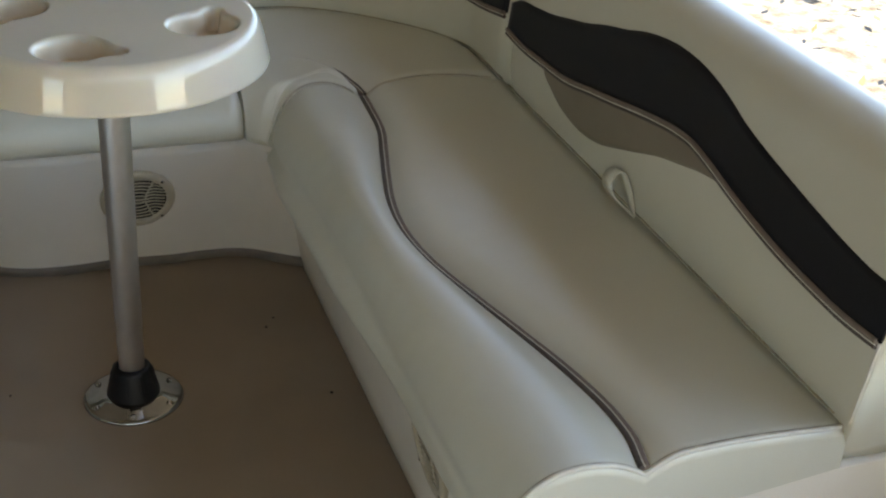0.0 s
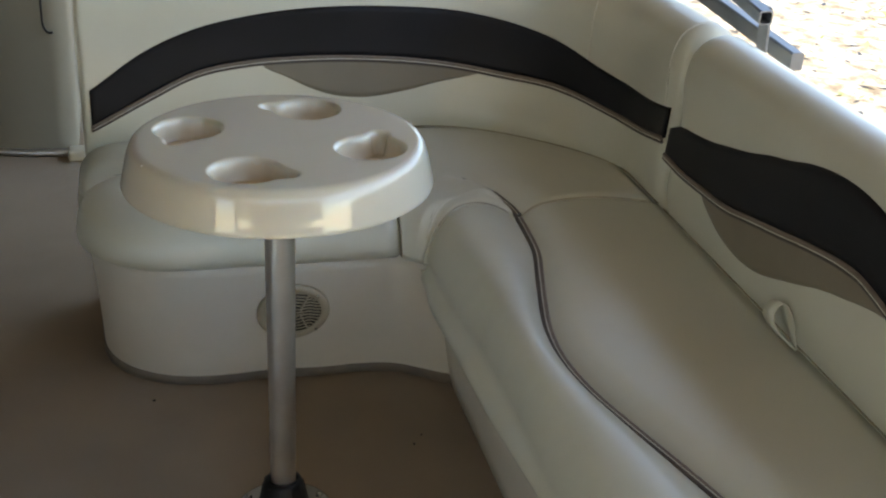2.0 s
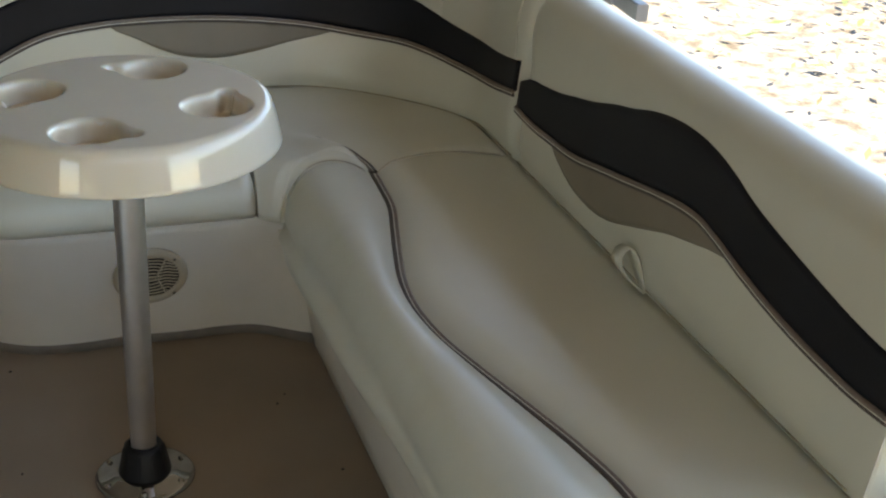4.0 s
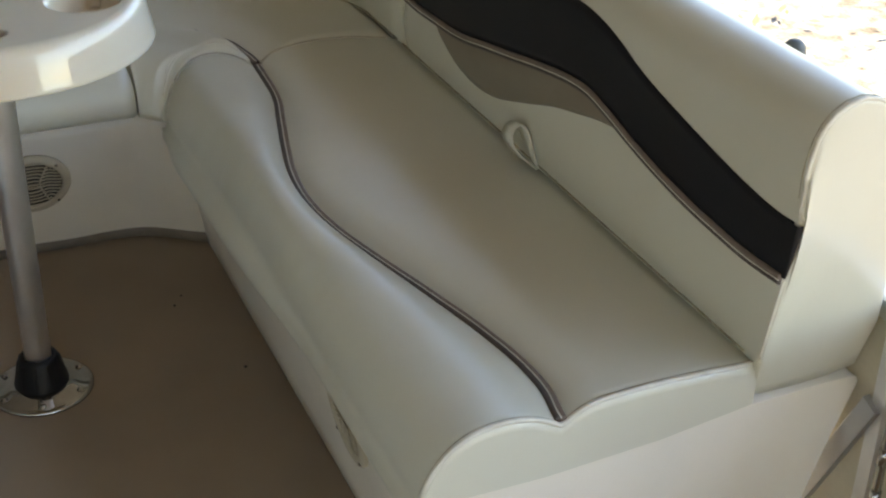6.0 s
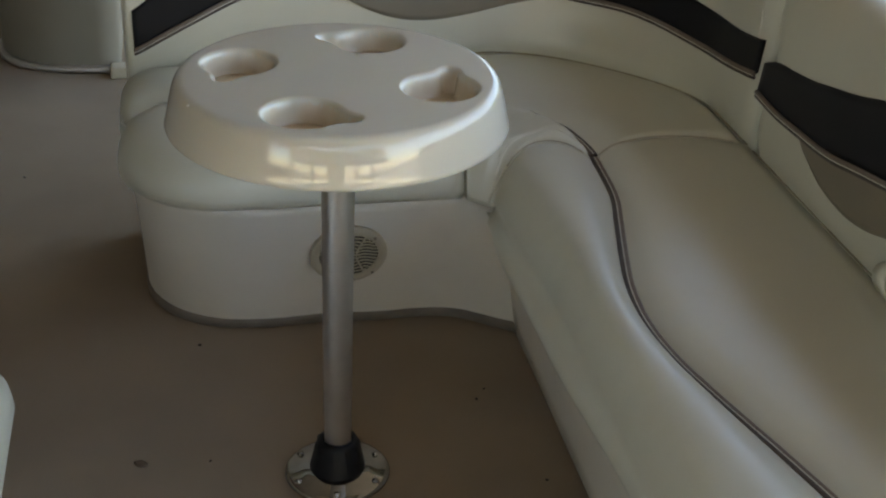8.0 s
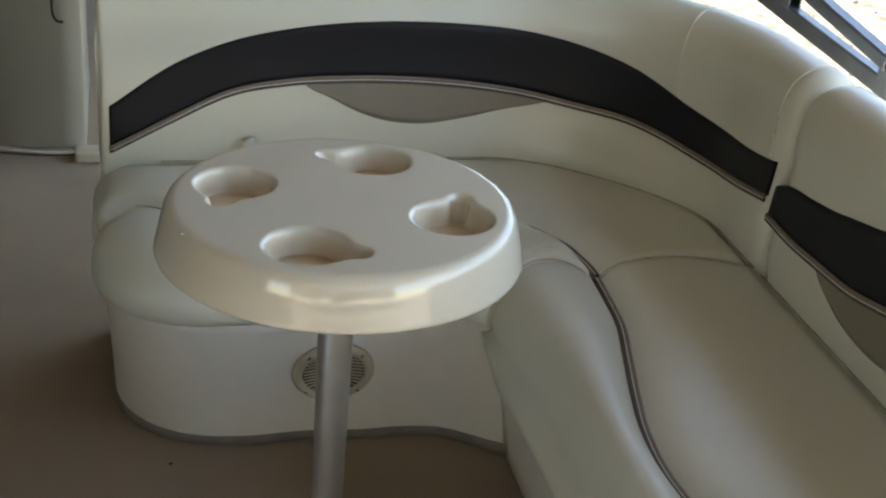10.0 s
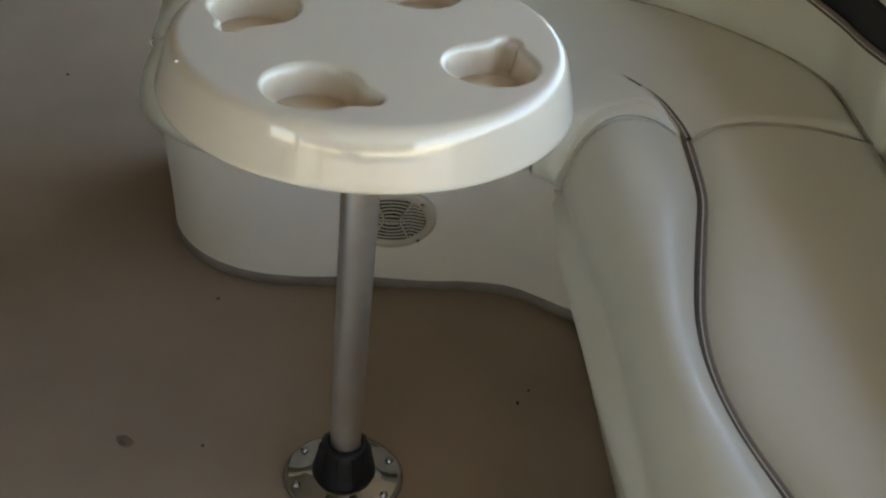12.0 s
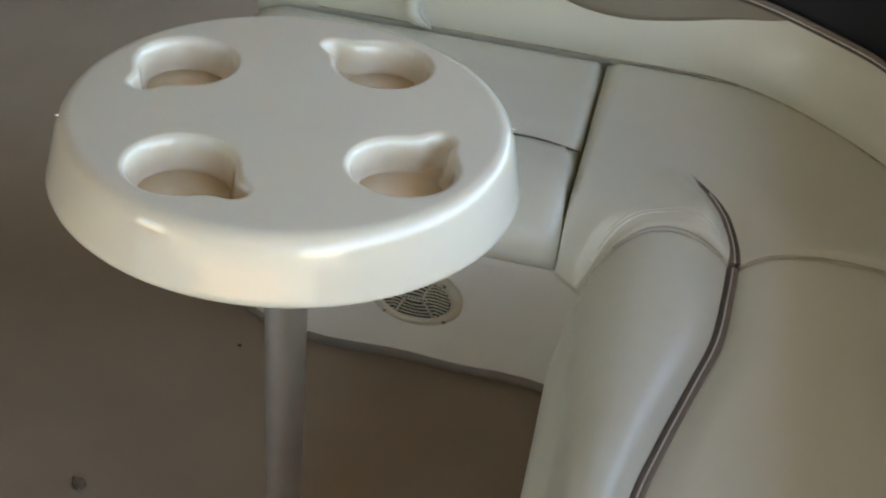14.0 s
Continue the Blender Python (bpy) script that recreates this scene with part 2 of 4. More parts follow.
make_ground()
# carried on unseen to the south, where sun on it bounces back
slab("floor", "brown marine carpet laid over the boat deck", -1.25, 0.99, -6.0, 3.0, -0.09, 0.0, CARPET)
EAVES_X = 1.65
END_WALL = -6.2
# roofs out of view keep the sun off; their edges set how daylight enters
slab("ceiling", "dark canopy roof over the boat", -2.6, EAVES_X, -2.3, 4.2, 2.06, 2.12, ROOF)
slab("ceiling_2", "unseen roof added behind the boat to shade the deck", -2.6, 2.1, -3.8, -2.3, 2.08, 2.14, ROOF)
# unseen walls, boards and posts added to shape the daylight and the rim's reflections
slab("wall_west", "unseen wall added to hold back daylight", -2.7, -2.6, -2.2, 4.2, GROUND_Z - 0.1, 2.12, WALL)
slab("wall_west_header", "unseen boards added to narrow the light from the side", -2.7, -2.6, -3.6, -2.2, 1.75, 2.08, WALL)
slab("wall_west_sill", "unseen low boards added to cut the light from the side", -2.7, -2.6, -3.6, -2.2, GROUND_Z - 0.1, 0.62, WALL)
slab("wall_west_header_2", "unseen boards added to narrow the light from the side", -2.7, -2.6, END_WALL, -3.6, 0.84, 2.5, WALL)
slab("wall_north", "unseen wall added to hold back daylight", -2.6, 1.6, 4.2, 4.3, GROUND_Z - 0.1, 2.12, WALL)
slab("wall_south", "unseen boards added to cut the sky in the table rim's reflection", -2.6, 2.7, END_WALL, END_WALL + 0.1, 0.84, 2.5, WALL)
slab("wall_south_pier", "unseen boards added to part the bright slits reflected in the table rim", -1.45, -0.30, END_WALL, END_WALL + 0.1, 0.55, 0.84, WALL)
slab("wall_south_rail", "unseen rail added between the reflected sky slit and the ground", -2.6, 2.7, END_WALL, END_WALL + 0.1, 0.30, 0.55, WALL)
for x, y in ((0.42, END_WALL + 0.16), (1.5, END_WALL + 0.16), (-2.53, -3.6), (-2.53, END_WALL + 0.16)):
    slab("post", "unseen post added to split the bright openings", x - 0.09, x + 0.09, y - 0.06, y + 0.06, GROUND_Z - 0.1, 2.06, WALL)

# ---------------------------------------------------------------- sofa back: one swept form, in two pieces
X0, Y0, RB = 0.765, 0.82, 0.345
CX, CY = X0 - RB, Y0 - RB
S0 = -0.92
S_ARC, S_STR = CY - S0, CY - S0 + RB * math.pi / 2
S_END = S_STR + CX + 0.325


def path(s):
    """Place and outward way at s metres along the crease between seat and back, from the free end of the side bench."""
    if s <= S_ARC:
        return Vector((X0, S0 + s, 0)), Vector((1, 0, 0))
    if s < S_STR:
        a = (s - S_ARC) / RB
        n = Vector((math.cos(a), math.sin(a), 0))
        return Vector((CX, CY, 0)) + n * RB, n
    return Vector((CX - (s - S_STR), Y0, 0)), Vector((0, 1, 0))


face_d = curve([(0.34, 0.036), (0.40, 0.031), (0.425, 0.025), (0.45, 0.016), (0.485, 0.013), (0.52, 0.014), (0.58, 0.020), (0.64, 0.026), (0.68, 0.027), (0.71, 0.027), (0.74, 0.033)])
BACK_PROFILE = [(face_d(z), z) for z in np.linspace(0.368, 0.735, 26)] + [(0.036, 0.75), (0.044, 0.765), (0.057, 0.779), (0.075, 0.789), (0.096, 0.793),
                (0.118, 0.789), (0.137, 0.778), (0.151, 0.762), (0.160, 0.74), (0.168, 0.70), (0.180, 0.62), (0.188, 0.54), (0.195, 0.46), (0.200, 0.40), (0.200, 0.376)]


end_lean = curve([(0.36, 0.046), (0.40, 0.034), (0.43, 0.022), (0.46, 0.011), (0.50, 0.003), (0.56, -0.002), (0.65, -0.004), (0.72, -0.003), (0.80, 0.0)])


def on_back(s, d, z):
    p, n = path(s)
    if s < 0.14:
        p = p + Vector((0, end_lean(z) * (1 - s / 0.14), 0))
    if S_ARC < s < S_STR and z < 0.53:
        # the stuffing fills the corner low down
        d -= 0.034 * math.sin(math.pi * (s - S_ARC) / (S_STR - S_ARC)) ** 1.5 * smooth((0.53 - z) / 0.09)
    q = p + n * d
    return Vector((q.x, q.y, z))


END_R = 0.008


def backrest(name, s0, s1, parent, label, end0, end1):
    """The stuffed back from s0 to s1; end0 and end1 are the radii by which its ends round off."""
    rows = []
    ss = list(np.linspace(s0 + end0, s1 - end1, int((s1 - s0) / 0.018)))
    rounds = 7
    lead = [(s0 + end0 * (1 - math.sin(k / rounds * math.pi / 2)), 1 - math.cos(k / rounds * math.pi / 2), end0) for k in range(rounds, 0, -1)]
    tail = [(s1 - end1 * (1 - math.sin(k / rounds * math.pi / 2)), 1 - math.cos(k / rounds * math.pi / 2), end1) for k in range(1, rounds + 1)]
    c = (0.085, 0.58)
    for s, amount, r in lead + [(s, 0, 0) for s in ss] + tail:
        row = []
        for d, z in BACK_PROFILE:
            away = Vector((d - c[0], z - c[1]))
            shrink = amount * r / max(away.length, 0.05)
            d2, z2 = d - away.x * shrink, z - away.y * shrink
            if z < 0.42:
                z2 = z
            row.append(on_back(s, d2, z2))
        rows.append(row)

    def pillow(edge, way):
        """Rows that close an end with a slightly swollen face."""
        mid = [(a + b) / 2 for a, b in zip(edge, edge[::-1])]
        out = []
        for k in (0.88, 0.7, 0.5, 0.3, 0.1, 0.0):
            out.append([c + (p - c) * k + way * 0.006 * (1 - k * k) for p, c in zip(edge, mid)])
        return out
    rows = pillow(rows[0], path(s0)[1].cross(Vector((0, 0, -1))) * -1)[::-1] + rows + pillow(rows[-1], path(s1)[1].cross(Vector((0, 0, -1))))
    v, f = grid(rows, wrap=True)
    return put(name, v, f, VINYL, parent, label)


def inlay(name, lo, hi, s0, s1, mat, parent, label, lift=0.003, nz=8, step=0.012):
    """A panel sewn on the back between two edges, a little proud of it."""
    rows = []
    n = max(6, int((s1 - s0) / step))
    for k in range(n + 1):
        s = s0 + (s1 - s0) * k / n
        a, b = lo(s), max(lo(s) + 0.0005, hi(s))
        row = [on_back(s, face_d(a) + 0.004, a - 0.001)]
        for j in range(nz + 1):
            z = a + (b - a) * j / nz
            row.append(on_back(s, face_d(z) - lift, z))
        row.append(on_back(s, face_d(b) + 0.004, b + 0.001))
        rows.append(row)
    v, f = grid(rows)
    m = nz + 3
    f += [tuple(range(m)), tuple(range(len(v) - m, len(v)))]
    return put(name, v, f, mat, parent, label)


def band_end(parent):
    """The dark band's end, folded round the corner of the free end and sewn down."""
    rows = []
    for k in range(-2, 9):
        a = min(max(k, 0) / 7, 1) * math.pi / 2
        row = []
        for j in range(9):
            t = j / 8
            z = side_lo(0.012) + (side_hi(0.012) - side_lo(0.012)) * t
            d = face_d(z) - 0.0035 + (0.002 + 0.013 * t) * max(0, k - 5) / 3
            row.append(on_back(END_R - (END_R + 0.0025) * math.sin(a) - 0.006 * min(k, 0), d, z))
        rows.append(row)
    v, f = grid(rows)
    put("band_end", v, f, DARK, parent)
    pts = [on_back(-0.0026, face_d(z) - 0.0012 + 0.007 * k / 11, z) for k, z in enumerate(np.linspace(side_lo(0.011) + 0.003, side_hi(0.011) - 0.003, 12))]
    cord("stitching", pts, 0.0005, CORD_TAUPE, parent)


def edge_cords(lo, s0, s1, parent):
    """The pair of piping cords under a dark band."""
    n = int((s1 - s0) / 0.01)
    ss = [s0 + (s1 - s0) * k / n for k in range(n + 1)]
    cord("piping", [on_back(s, face_d(lo(s)) - 0.0035, lo(s) - 0.001) for s in ss], 0.0042, CORD_TAUPE, parent, "taupe piping under the dark band")
    cord("piping", [on_back(s, face_d(lo(s) - 0.008) - 0.0025, lo(s) - 0.0085) for s in ss], 0.0038, CORD_DARK, parent, "dark brown piping")
    cord("stitching", [on_back(s, face_d(lo(s) - 0.0045) - 0.0055, lo(s) - 0.0048) for s in ss], 0.0011, CORD_CREAM, parent, "pale stitching line")


side_lo = curve([(1.212, 0.548), (1.12, 0.544), (1.04, 0.547), (0.91, 0.556), (0.83, 0.571), (0.745, 0.586), (0.62, 0.609), (0.54, 0.620), (0.49, 0.622), (0.44, 0.615),
                 (0.36, 0.599), (0.28, 0.586), (0.20, 0.577), (0.136, 0.573), (0.07, 0.571), (0.0, 0.575)])
side_hi = curve([(1.212, 0.600), (1.18, 0.613), (1.10, 0.625), (1.02, 0.637), (0.985, 0.645), (0.887, 0.667), (0.81, 0.689), (0.75, 0.703), (0.68, 0.722), (0.59, 0.735), (0.50, 0.733),
                 (0.42, 0.718), (0.357, 0.698), (0.236, 0.671), (0.17, 0.659), (0.106, 0.649), (0.034, 0.643), (0.0, 0.645)])
side_tan = curve([(1.04, 0.546), (1.02, 0.530), (0.98, 0.512), (0.935, 0.497), (0.893, 0.490), (0.83, 0.488), (0.777, 0.495), (0.69, 0.521), (0.647, 0.535), (0.571, 0.560), (0.512, 0.574), (0.44, 0.590), (0.36, 0.599)])
back_hi = curve([(1.235, 0.632), (1.33, 0.618), (1.43, 0.613), (1.54, 0.621), (1.67, 0.660), (1.78, 0.685), (1.89, 0.702), (2.0, 0.711), (2.11, 0.714), (2.22, 0.710), (2.33, 0.697),
                 (2.44, 0.672), (2.55, 0.625), (2.665, 0.547)])
back_lo = curve([(1.235, 0.572), (1.34, 0.555), (1.43, 0.546), (1.51, 0.545), (1.59, 0.553), (1.65, 0.560), (1.77, 0.567), (1.88, 0.582), (1.99, 0.596), (2.107, 0.604), (2.22, 0.605),
                 (2.33, 0.599), (2.44, 0.579), (2.55, 0.528), (2.665, 0.467)])
back_tan = curve([(2.31, 0.600), (2.295, 0.587), (2.25, 0.565), (2.195, 0.537), (2.15, 0.521), (2.08, 0.512), (1.99, 0.522), (1.90, 0.542), (1.84, 0.556), (1.80, 0.570)])

# ---------------------------------------------------------------- seat cushions
pipe_x = curve([(-0.90, 0.516), (-0.876, 0.518), (-0.82, 0.528), (-0.77, 0.528), (-0.67, 0.513), (-0.55, 0.483), (-0.43, 0.450), (-0.33, 0.426), (-0.23, 0.416),
                (-0.12, 0.425), (-0.04, 0.442), (0.08, 0.471), (0.17, 0.492), (0.27, 0.501), (0.37, 0.506)])
SEAT_Z, LIP_Z = 0.433, 0.345
END_Y = -0.885


def seat_front(y):
    return 0.3315 - 0.0135 * smooth((y + 0.1) / 0.45)


def lip_back(y):
    """How far the lip draws back towards the bench's free end."""
    return 0.021 * smooth((-0.08 - y) / 0.45)


def far_edge(x):
    """Where the side cushion meets the corner cushion: bowed along the front roll, straight behind it."""
    if x < 0.505:
        t = min(max((x - 0.314) / 0.191, 0), 1)
        return 0.314 + 0.046 * math.sin(math.pi * t) ** 0.8 + 0.025 * t
    return 0.339 + 0.036 * math.sin(math.pi * min((x - 0.505) / 0.292, 1)) ** 0.8


def side_top(x, y):
    """Height of the side cushion's top, with its valley at the piping."""
    xp = pipe_x(y)
    if x <= xp:
        front = seat_front(y)
        w = xp - front
        crest = front + 0.56 * w
        if x < crest:
            t = min((crest - x) / (crest - front), 1)
            return LIP_Z + (SEAT_Z - LIP_Z) * max(0, 1 - t**2.4) ** 0.7
        t = (x - crest) / (xp - crest)
        return SEAT_Z - 0.027 * t**2.2
    t = min((x - xp) / 0.055, 1)
    return 0.406 + 0.021 * (1 - (1 - t) ** 2) + 0.006 * math.sin(min(max((x - xp) / (0.77 - xp), 0), 1) * math.pi)


# the soft lip under the front roll
LIP = [(0.365, 0.300), (0.323, 0.2935), (0.3105, 0.2955), (0.3035, 0.3005), (0.3022, 0.3075), (0.3044, 0.3148), (0.3088, 0.3212), (0.3145, 0.3266), (0.3207, 0.3316), (0.3264, 0.3375)]


def side_cushion(parent):
    rounds = 6
    r = 0.016
    rows = []
    # (y offset from an end, sink)
    seq = [("a", r * (1 - math.cos(k / rounds * math.pi / 2)), r * (1 - math.sin(k / rounds * math.pi / 2))) for k in range(rounds + 1)]
    seq += [("m", k / 72, 0) for k in range(1, 72)]
    r = 0.010
    seq += [("b", r * (1 - math.cos(k / rounds * math.pi / 2)), r * (1 - math.sin(k / rounds * math.pi / 2))) for k in range(rounds, -1, -1)]
    for where, a, sink in seq:
        row = []
        ym = END_Y + a if where == "a" else (0.35 if where == "b" else END_Y + (0.35 - END_Y) * a)
        xp = pipe_x(ym)
        sf = seat_front(ym)
        xs = [sf + (xp - sf) * (1 - math.cos(k / 22 * math.pi / 2)) for k in range(23)]
        xs += [xp + (0.792 - xp) * (k / 22) ** 1.4 for k in range(1, 23)]

        def yy(x):
            if where == "a":
                return END_Y + a
            e = far_edge(x) - 0.003
            return e - a if where == "b" else END_Y + (e - END_Y) * a
        row.append((0.39, yy(0.39), 0.3345))
        for x, z in LIP:
            x += 0.6 * (sf - 0.3315) + 0.012 * smooth((ym - 0.20) / 0.14) * min(1, max(0, (0.345 - z) / 0.02)) + lip_back(ym) * min(1, max(0, (0.345 - z) / 0.03))
            row.append((x, yy(x), z))
        for x in xs:
            row.append((x, yy(x), max(side_top(x, ym) - sink, 0.34)))
        row.append((0.798, yy(0.79), 0.408))
        row.append((0.798, yy(0.79), 0.360))
        row.append((0.66, yy(0.66), 0.342))
        row.append((0.50, yy(0.50), 0.333))
        rows.append(row)
    v, f = grid(rows, wrap=True)
    m = len(rows[0])
    f += [tuple(range(m)), tuple(range(len(v) - m, len(v)))]
    return put("seat_cushion", v, f, VINYL, parent, "cream vinyl seat cushion with a rolled front and curved piping")


INNER_A, INNER_B = Vector((0.2755, 0.350)), Vector((0.312, 0.317))
pipe_tip = [(0.398, 0.556), (0.418, 0.544), (0.440, 0.524), (0.462, 0.498), (0.486, 0.454), (0.498, 0.412), (0.504, 0.375), (0.506, 0.344)]


def corner_top(x, y, dips=True):
    at = Vector((x, y)) - INNER_A
    run = INNER_B - INNER_A
    d = (at - run * min(max(at.dot(run) / run.length_squared, 0), 1)).length
    t = max(0, 1 - d / 0.11)
    z = LIP_Z + (SEAT_Z - LIP_Z) * max(0, 1 - t**2.3) ** 0.55
    if dips:
        best, at, outer = 9.0, 0.0, False
        p = Vector((x, y))
        for k in range(len(pipe_tip) - 1):
            a, b = Vector(pipe_tip[k]), Vector(pipe_tip[k + 1])
            ab = b - a
            h = min(max((p - a).dot(ab) / ab.length_squared, 0), 1)
            q = (p - a - ab * h).length
            if q < best:
                best, at = q, k + h
                outer = ab.x * (p.y - a.y) - ab.y * (p.x - a.x) > 0
        w = smooth(0.12 + 1.15 * at / (len(pipe_tip) - 1))
        z -= 0.022 * w * math.exp(-(best / (0.055 if outer else 0.020)) ** 2)
        if not outer:
            z += 0.017 * w * (math.exp(-((best - 0.045) / 0.032) ** 2)) * min(1.0, d / 0.09)
    e = y - far_edge(x)
    if x < 0.505 and e < 0.05:
        # falls to meet the rolled front of the side cushion
        low = min(z, side_top(max(x, 0.3185), 0.34) + 0.004)
        z = low + (z - low) * smooth(max(e, 0) / 0.05)
    return z


def corner_cushion(parent):
    n = 44
    left = [Vector((0.2755, 0.350 + 0.494 * (k / n))) for k in range(n + 1)]
    near = []
    for k in range(n + 1):
        x = 0.312 + (0.789 - 0.312) * (k / n)
        near.append(Vector((x, far_edge(x) + 0.003)))

    def back(u):
        s0, s1 = S_STR + CX - 0.2755, (far_edge(0.789) + 0.003) - S0
        p, nn = path(s0 + (s1 - s0) * u)
        return Vector((p.x, p.y)) + Vector((nn.x, nn.y)) * 0.024

    def inner(u):
        return left[0].lerp(near[0], u)
    rows = []
    for i in range(n + 1):
        u = i / n
        row = []
        for j in range(n + 1):
            v = j / n
            p = (left[j] * (1 - u) + near[j] * u + inner(u) * (1 - v) + back(u) * v
                 - (inner(0) * (1 - u) * (1 - v) + inner(1) * u * (1 - v) + back(0) * (1 - u) * v + back(1) * u * v))
            z = corner_top(p.x, p.y)
            e = min((p - left[j]).length, (p - near[j]).length, 9 if j < 3 else (p - back(u)).length) + (0.016 * (1 - smooth((j - 2) / 5)))
            if e < 0.010:
                z -= 0.010 * (1 - math.sqrt(max(0, 1 - (1 - e / 0.010) ** 2)))
            row.append((p.x, p.y, z))
        row = [(row[0][0] + 0.015, row[0][1] + 0.015, 0.322), (row[0][0], row[0][1], 0.335)] + row + [(row[-1][0], row[-1][1], 0.40), (row[-1][0], row[-1][1], 0.322)]
        rows.append(row)
    v, f = grid(rows)
    m = len(rows[0])
    f += [tuple(range(m)), tuple(range(len(v) - m, len(v)))]
    f.append(tuple(x for i in range(len(rows)) for x in (i * m,)) + tuple(i * m + m - 1 for i in range(len(rows) - 1, -1, -1)))
    return put("corner_cushion", v, f, VINYL, parent, "cream vinyl corner seat cushion with a short curved piping")


LEFT_X0, LEFT_X1, LEFT_Y0, LEFT_Y1 = -0.345, 0.2733, 0.362, 0.844
left_pipe = curve([(-0.36, 0.640), (-0.31, 0.668), (-0.25, 0.668), (-0.20, 0.640), (-0.12, 0.602), (0.0, 0.575), (0.12, 0.565), (0.20, 0.567), (0.28, 0.548)])


def left_dip(x, y):
    end = math.exp(-((x - LEFT_X0 - 0.02) / 0.075) ** 2)
    off = y - left_pipe(x)
    return 0.018 * (1 + 1.3 * end) * math.exp(-(off / 0.024) ** 2) - 0.010 * end * (math.exp(-((off - 0.085) / 0.05) ** 2) + math.exp(-((off + 0.085) / 0.05) ** 2))


def rounded(x0, x1, y0, y1, r, n=120):
    """Outline of a block whose corner at (x0, y0) is rounded by r, anticlockwise from (x1, y1)."""
    r = max(0.001, min(r, (x1 - x0) * 0.98, (y1 - y0) * 0.98))
    pts = []
    m = n // 4
    for k in range(m):
        pts.append((x1 + (x0 - x1) * k / m, y1))
    for k in range(m):
        pts.append((x0, y1 + (y0 + r - y1) * k / m))
    for k in range(m):
        a = math.pi + (math.pi / 2) * k / m
        pts.append((x0 + r + r * math.cos(a), y0 + r + r * math.sin(a)))
    h = m // 2
    for k in range(h):
        pts.append((x0 + r + (x1 - x0 - r) * k / h, y0))
    for k in range(n - 3 * m - h):
        pts.append((x1, y0 + (y1 - y0) * k / (n - 3 * m - h)))
    return pts


def left_cushion(parent):
    rows = []
    prof = [(0.05, 0.03, 0.322), (0.012, 0.004, 0.326), (0.002, 0.0, 0.336), (0.0, 0.0, 0.350), (0.003, 0.0, 0.372), (0.010, 0.0, 0.388), (0.021, 0.002, 0.402),
            (0.036, 0.004, 0.413), (0.055, 0.008, 0.422), (0.075, 0.013, 0.4285), (0.095, 0.02, 0.432), (0.115, 0.03, 0.4335)]
    for k in range(1, 26):
        prof.append((0.115 + 0.125 * k / 26, 0.03 + 0.215 * k / 26, 0.4335 + 0.002 * smooth(k / 20)))
    for a, b, z in prof:
        ring = rounded(LEFT_X0 + a, LEFT_X1 - b, LEFT_Y0 + a, LEFT_Y1 - b, 0.19 - a * 0.7)
        row = []
        for x, y in ring:
            pinch = 0.036 * math.exp(-((y - 0.650) / 0.028) ** 2) if x < LEFT_X0 + 0.06 and 0.33 < z else 0
            row.append((x + pinch, y, z - (left_dip(x, y) if z > 0.395 else 0)))
        rows.append(row)
    v, f = grid(rows, wrap=True)
    n = len(rows[0])
    f += [tuple(range(n)), tuple(range(len(v) - n, len(v)))]
    return put("seat_cushion", v, f, VINYL, parent, "cream vinyl seat cushion with a rounded end")


def double_piping(pts, parent, offset=0.0042, taper=0):
    """Dark and taupe cords side by side, with a pale line between them."""
    left, right = [], []
    for i, p in enumerate(pts):
        a, b = Vector(pts[max(i - 1, 0)]), Vector(pts[min(i + 1, len(pts) - 1)])
        side = (b - a).cross(Vector((0, 0, 1))).normalized()
        apart = offset * min(1, 0.2 + i / taper) if taper else offset
        left.append(Vector(p) - side * apart)
        right.append(Vector(p) + side * apart)
    thick = [0.0044 * min(1, 0.12 + i / taper) for i in range(len(pts))] if taper else 0.0044
    cord("piping", left, thick, CORD_DARK, parent, "dark brown piping")
    cord("piping", right, thick, CORD_TAUPE, parent, "taupe piping")
    cord("stitching", [Vector(p) + Vector((0, 0, 0.0028)) for p in pts[taper // 2:]], 0.0012, CORD_CREAM, parent, "pale stitching line")


# ---------------------------------------------------------------- side bench
side = thing("side_bench", "cream vinyl side bench with dark-banded backrest, standing on carpet", "bench seat", "bench seats", at=(0.55, -0.3, 0))


# front of the base, from the foot up to the cushion's lip
SHOULDER = [(0.402, 0.002), (0.3935, 0.05), (0.385, 0.10), (0.3765, 0.15), (0.368, 0.20), (0.3630, 0.225), (0.356, 0.246), (0.346, 0.263), (0.335, 0.276), (0.324, 0.2845), (0.320, 0.2925), (0.345, 0.296)]


def side_base(parent):
    rows = []
    for k in range(25):
        y = -0.8845 + (0.42 + 0.8845) * k / 24
        row = [(x + lip_back(y) * smooth((z - 0.20) / 0.07), y, z) for x, z in SHOULDER]
        row += [(0.37, y, 0.304), (0.39, y, 0.3335), (0.50, y, 0.334), (0.66, y, 0.3415), (0.77, y, 0.3575), (0.90, y, 0.362), (0.958, y, 0.361), (0.967, y, 0.356), (0.969, y, 0.348), (0.932, y, 0.243), (0.86, y, 0.002)]
        rows.append(row)
    v, f = grid(rows, wrap=True)
    m = len(rows[0])
    f += [tuple(range(m)), tuple(range(len(v) - m, len(v)))]
    return put("base", v, f, VINYL_BASE, parent, "cream vinyl-covered bench base", smooth=True)


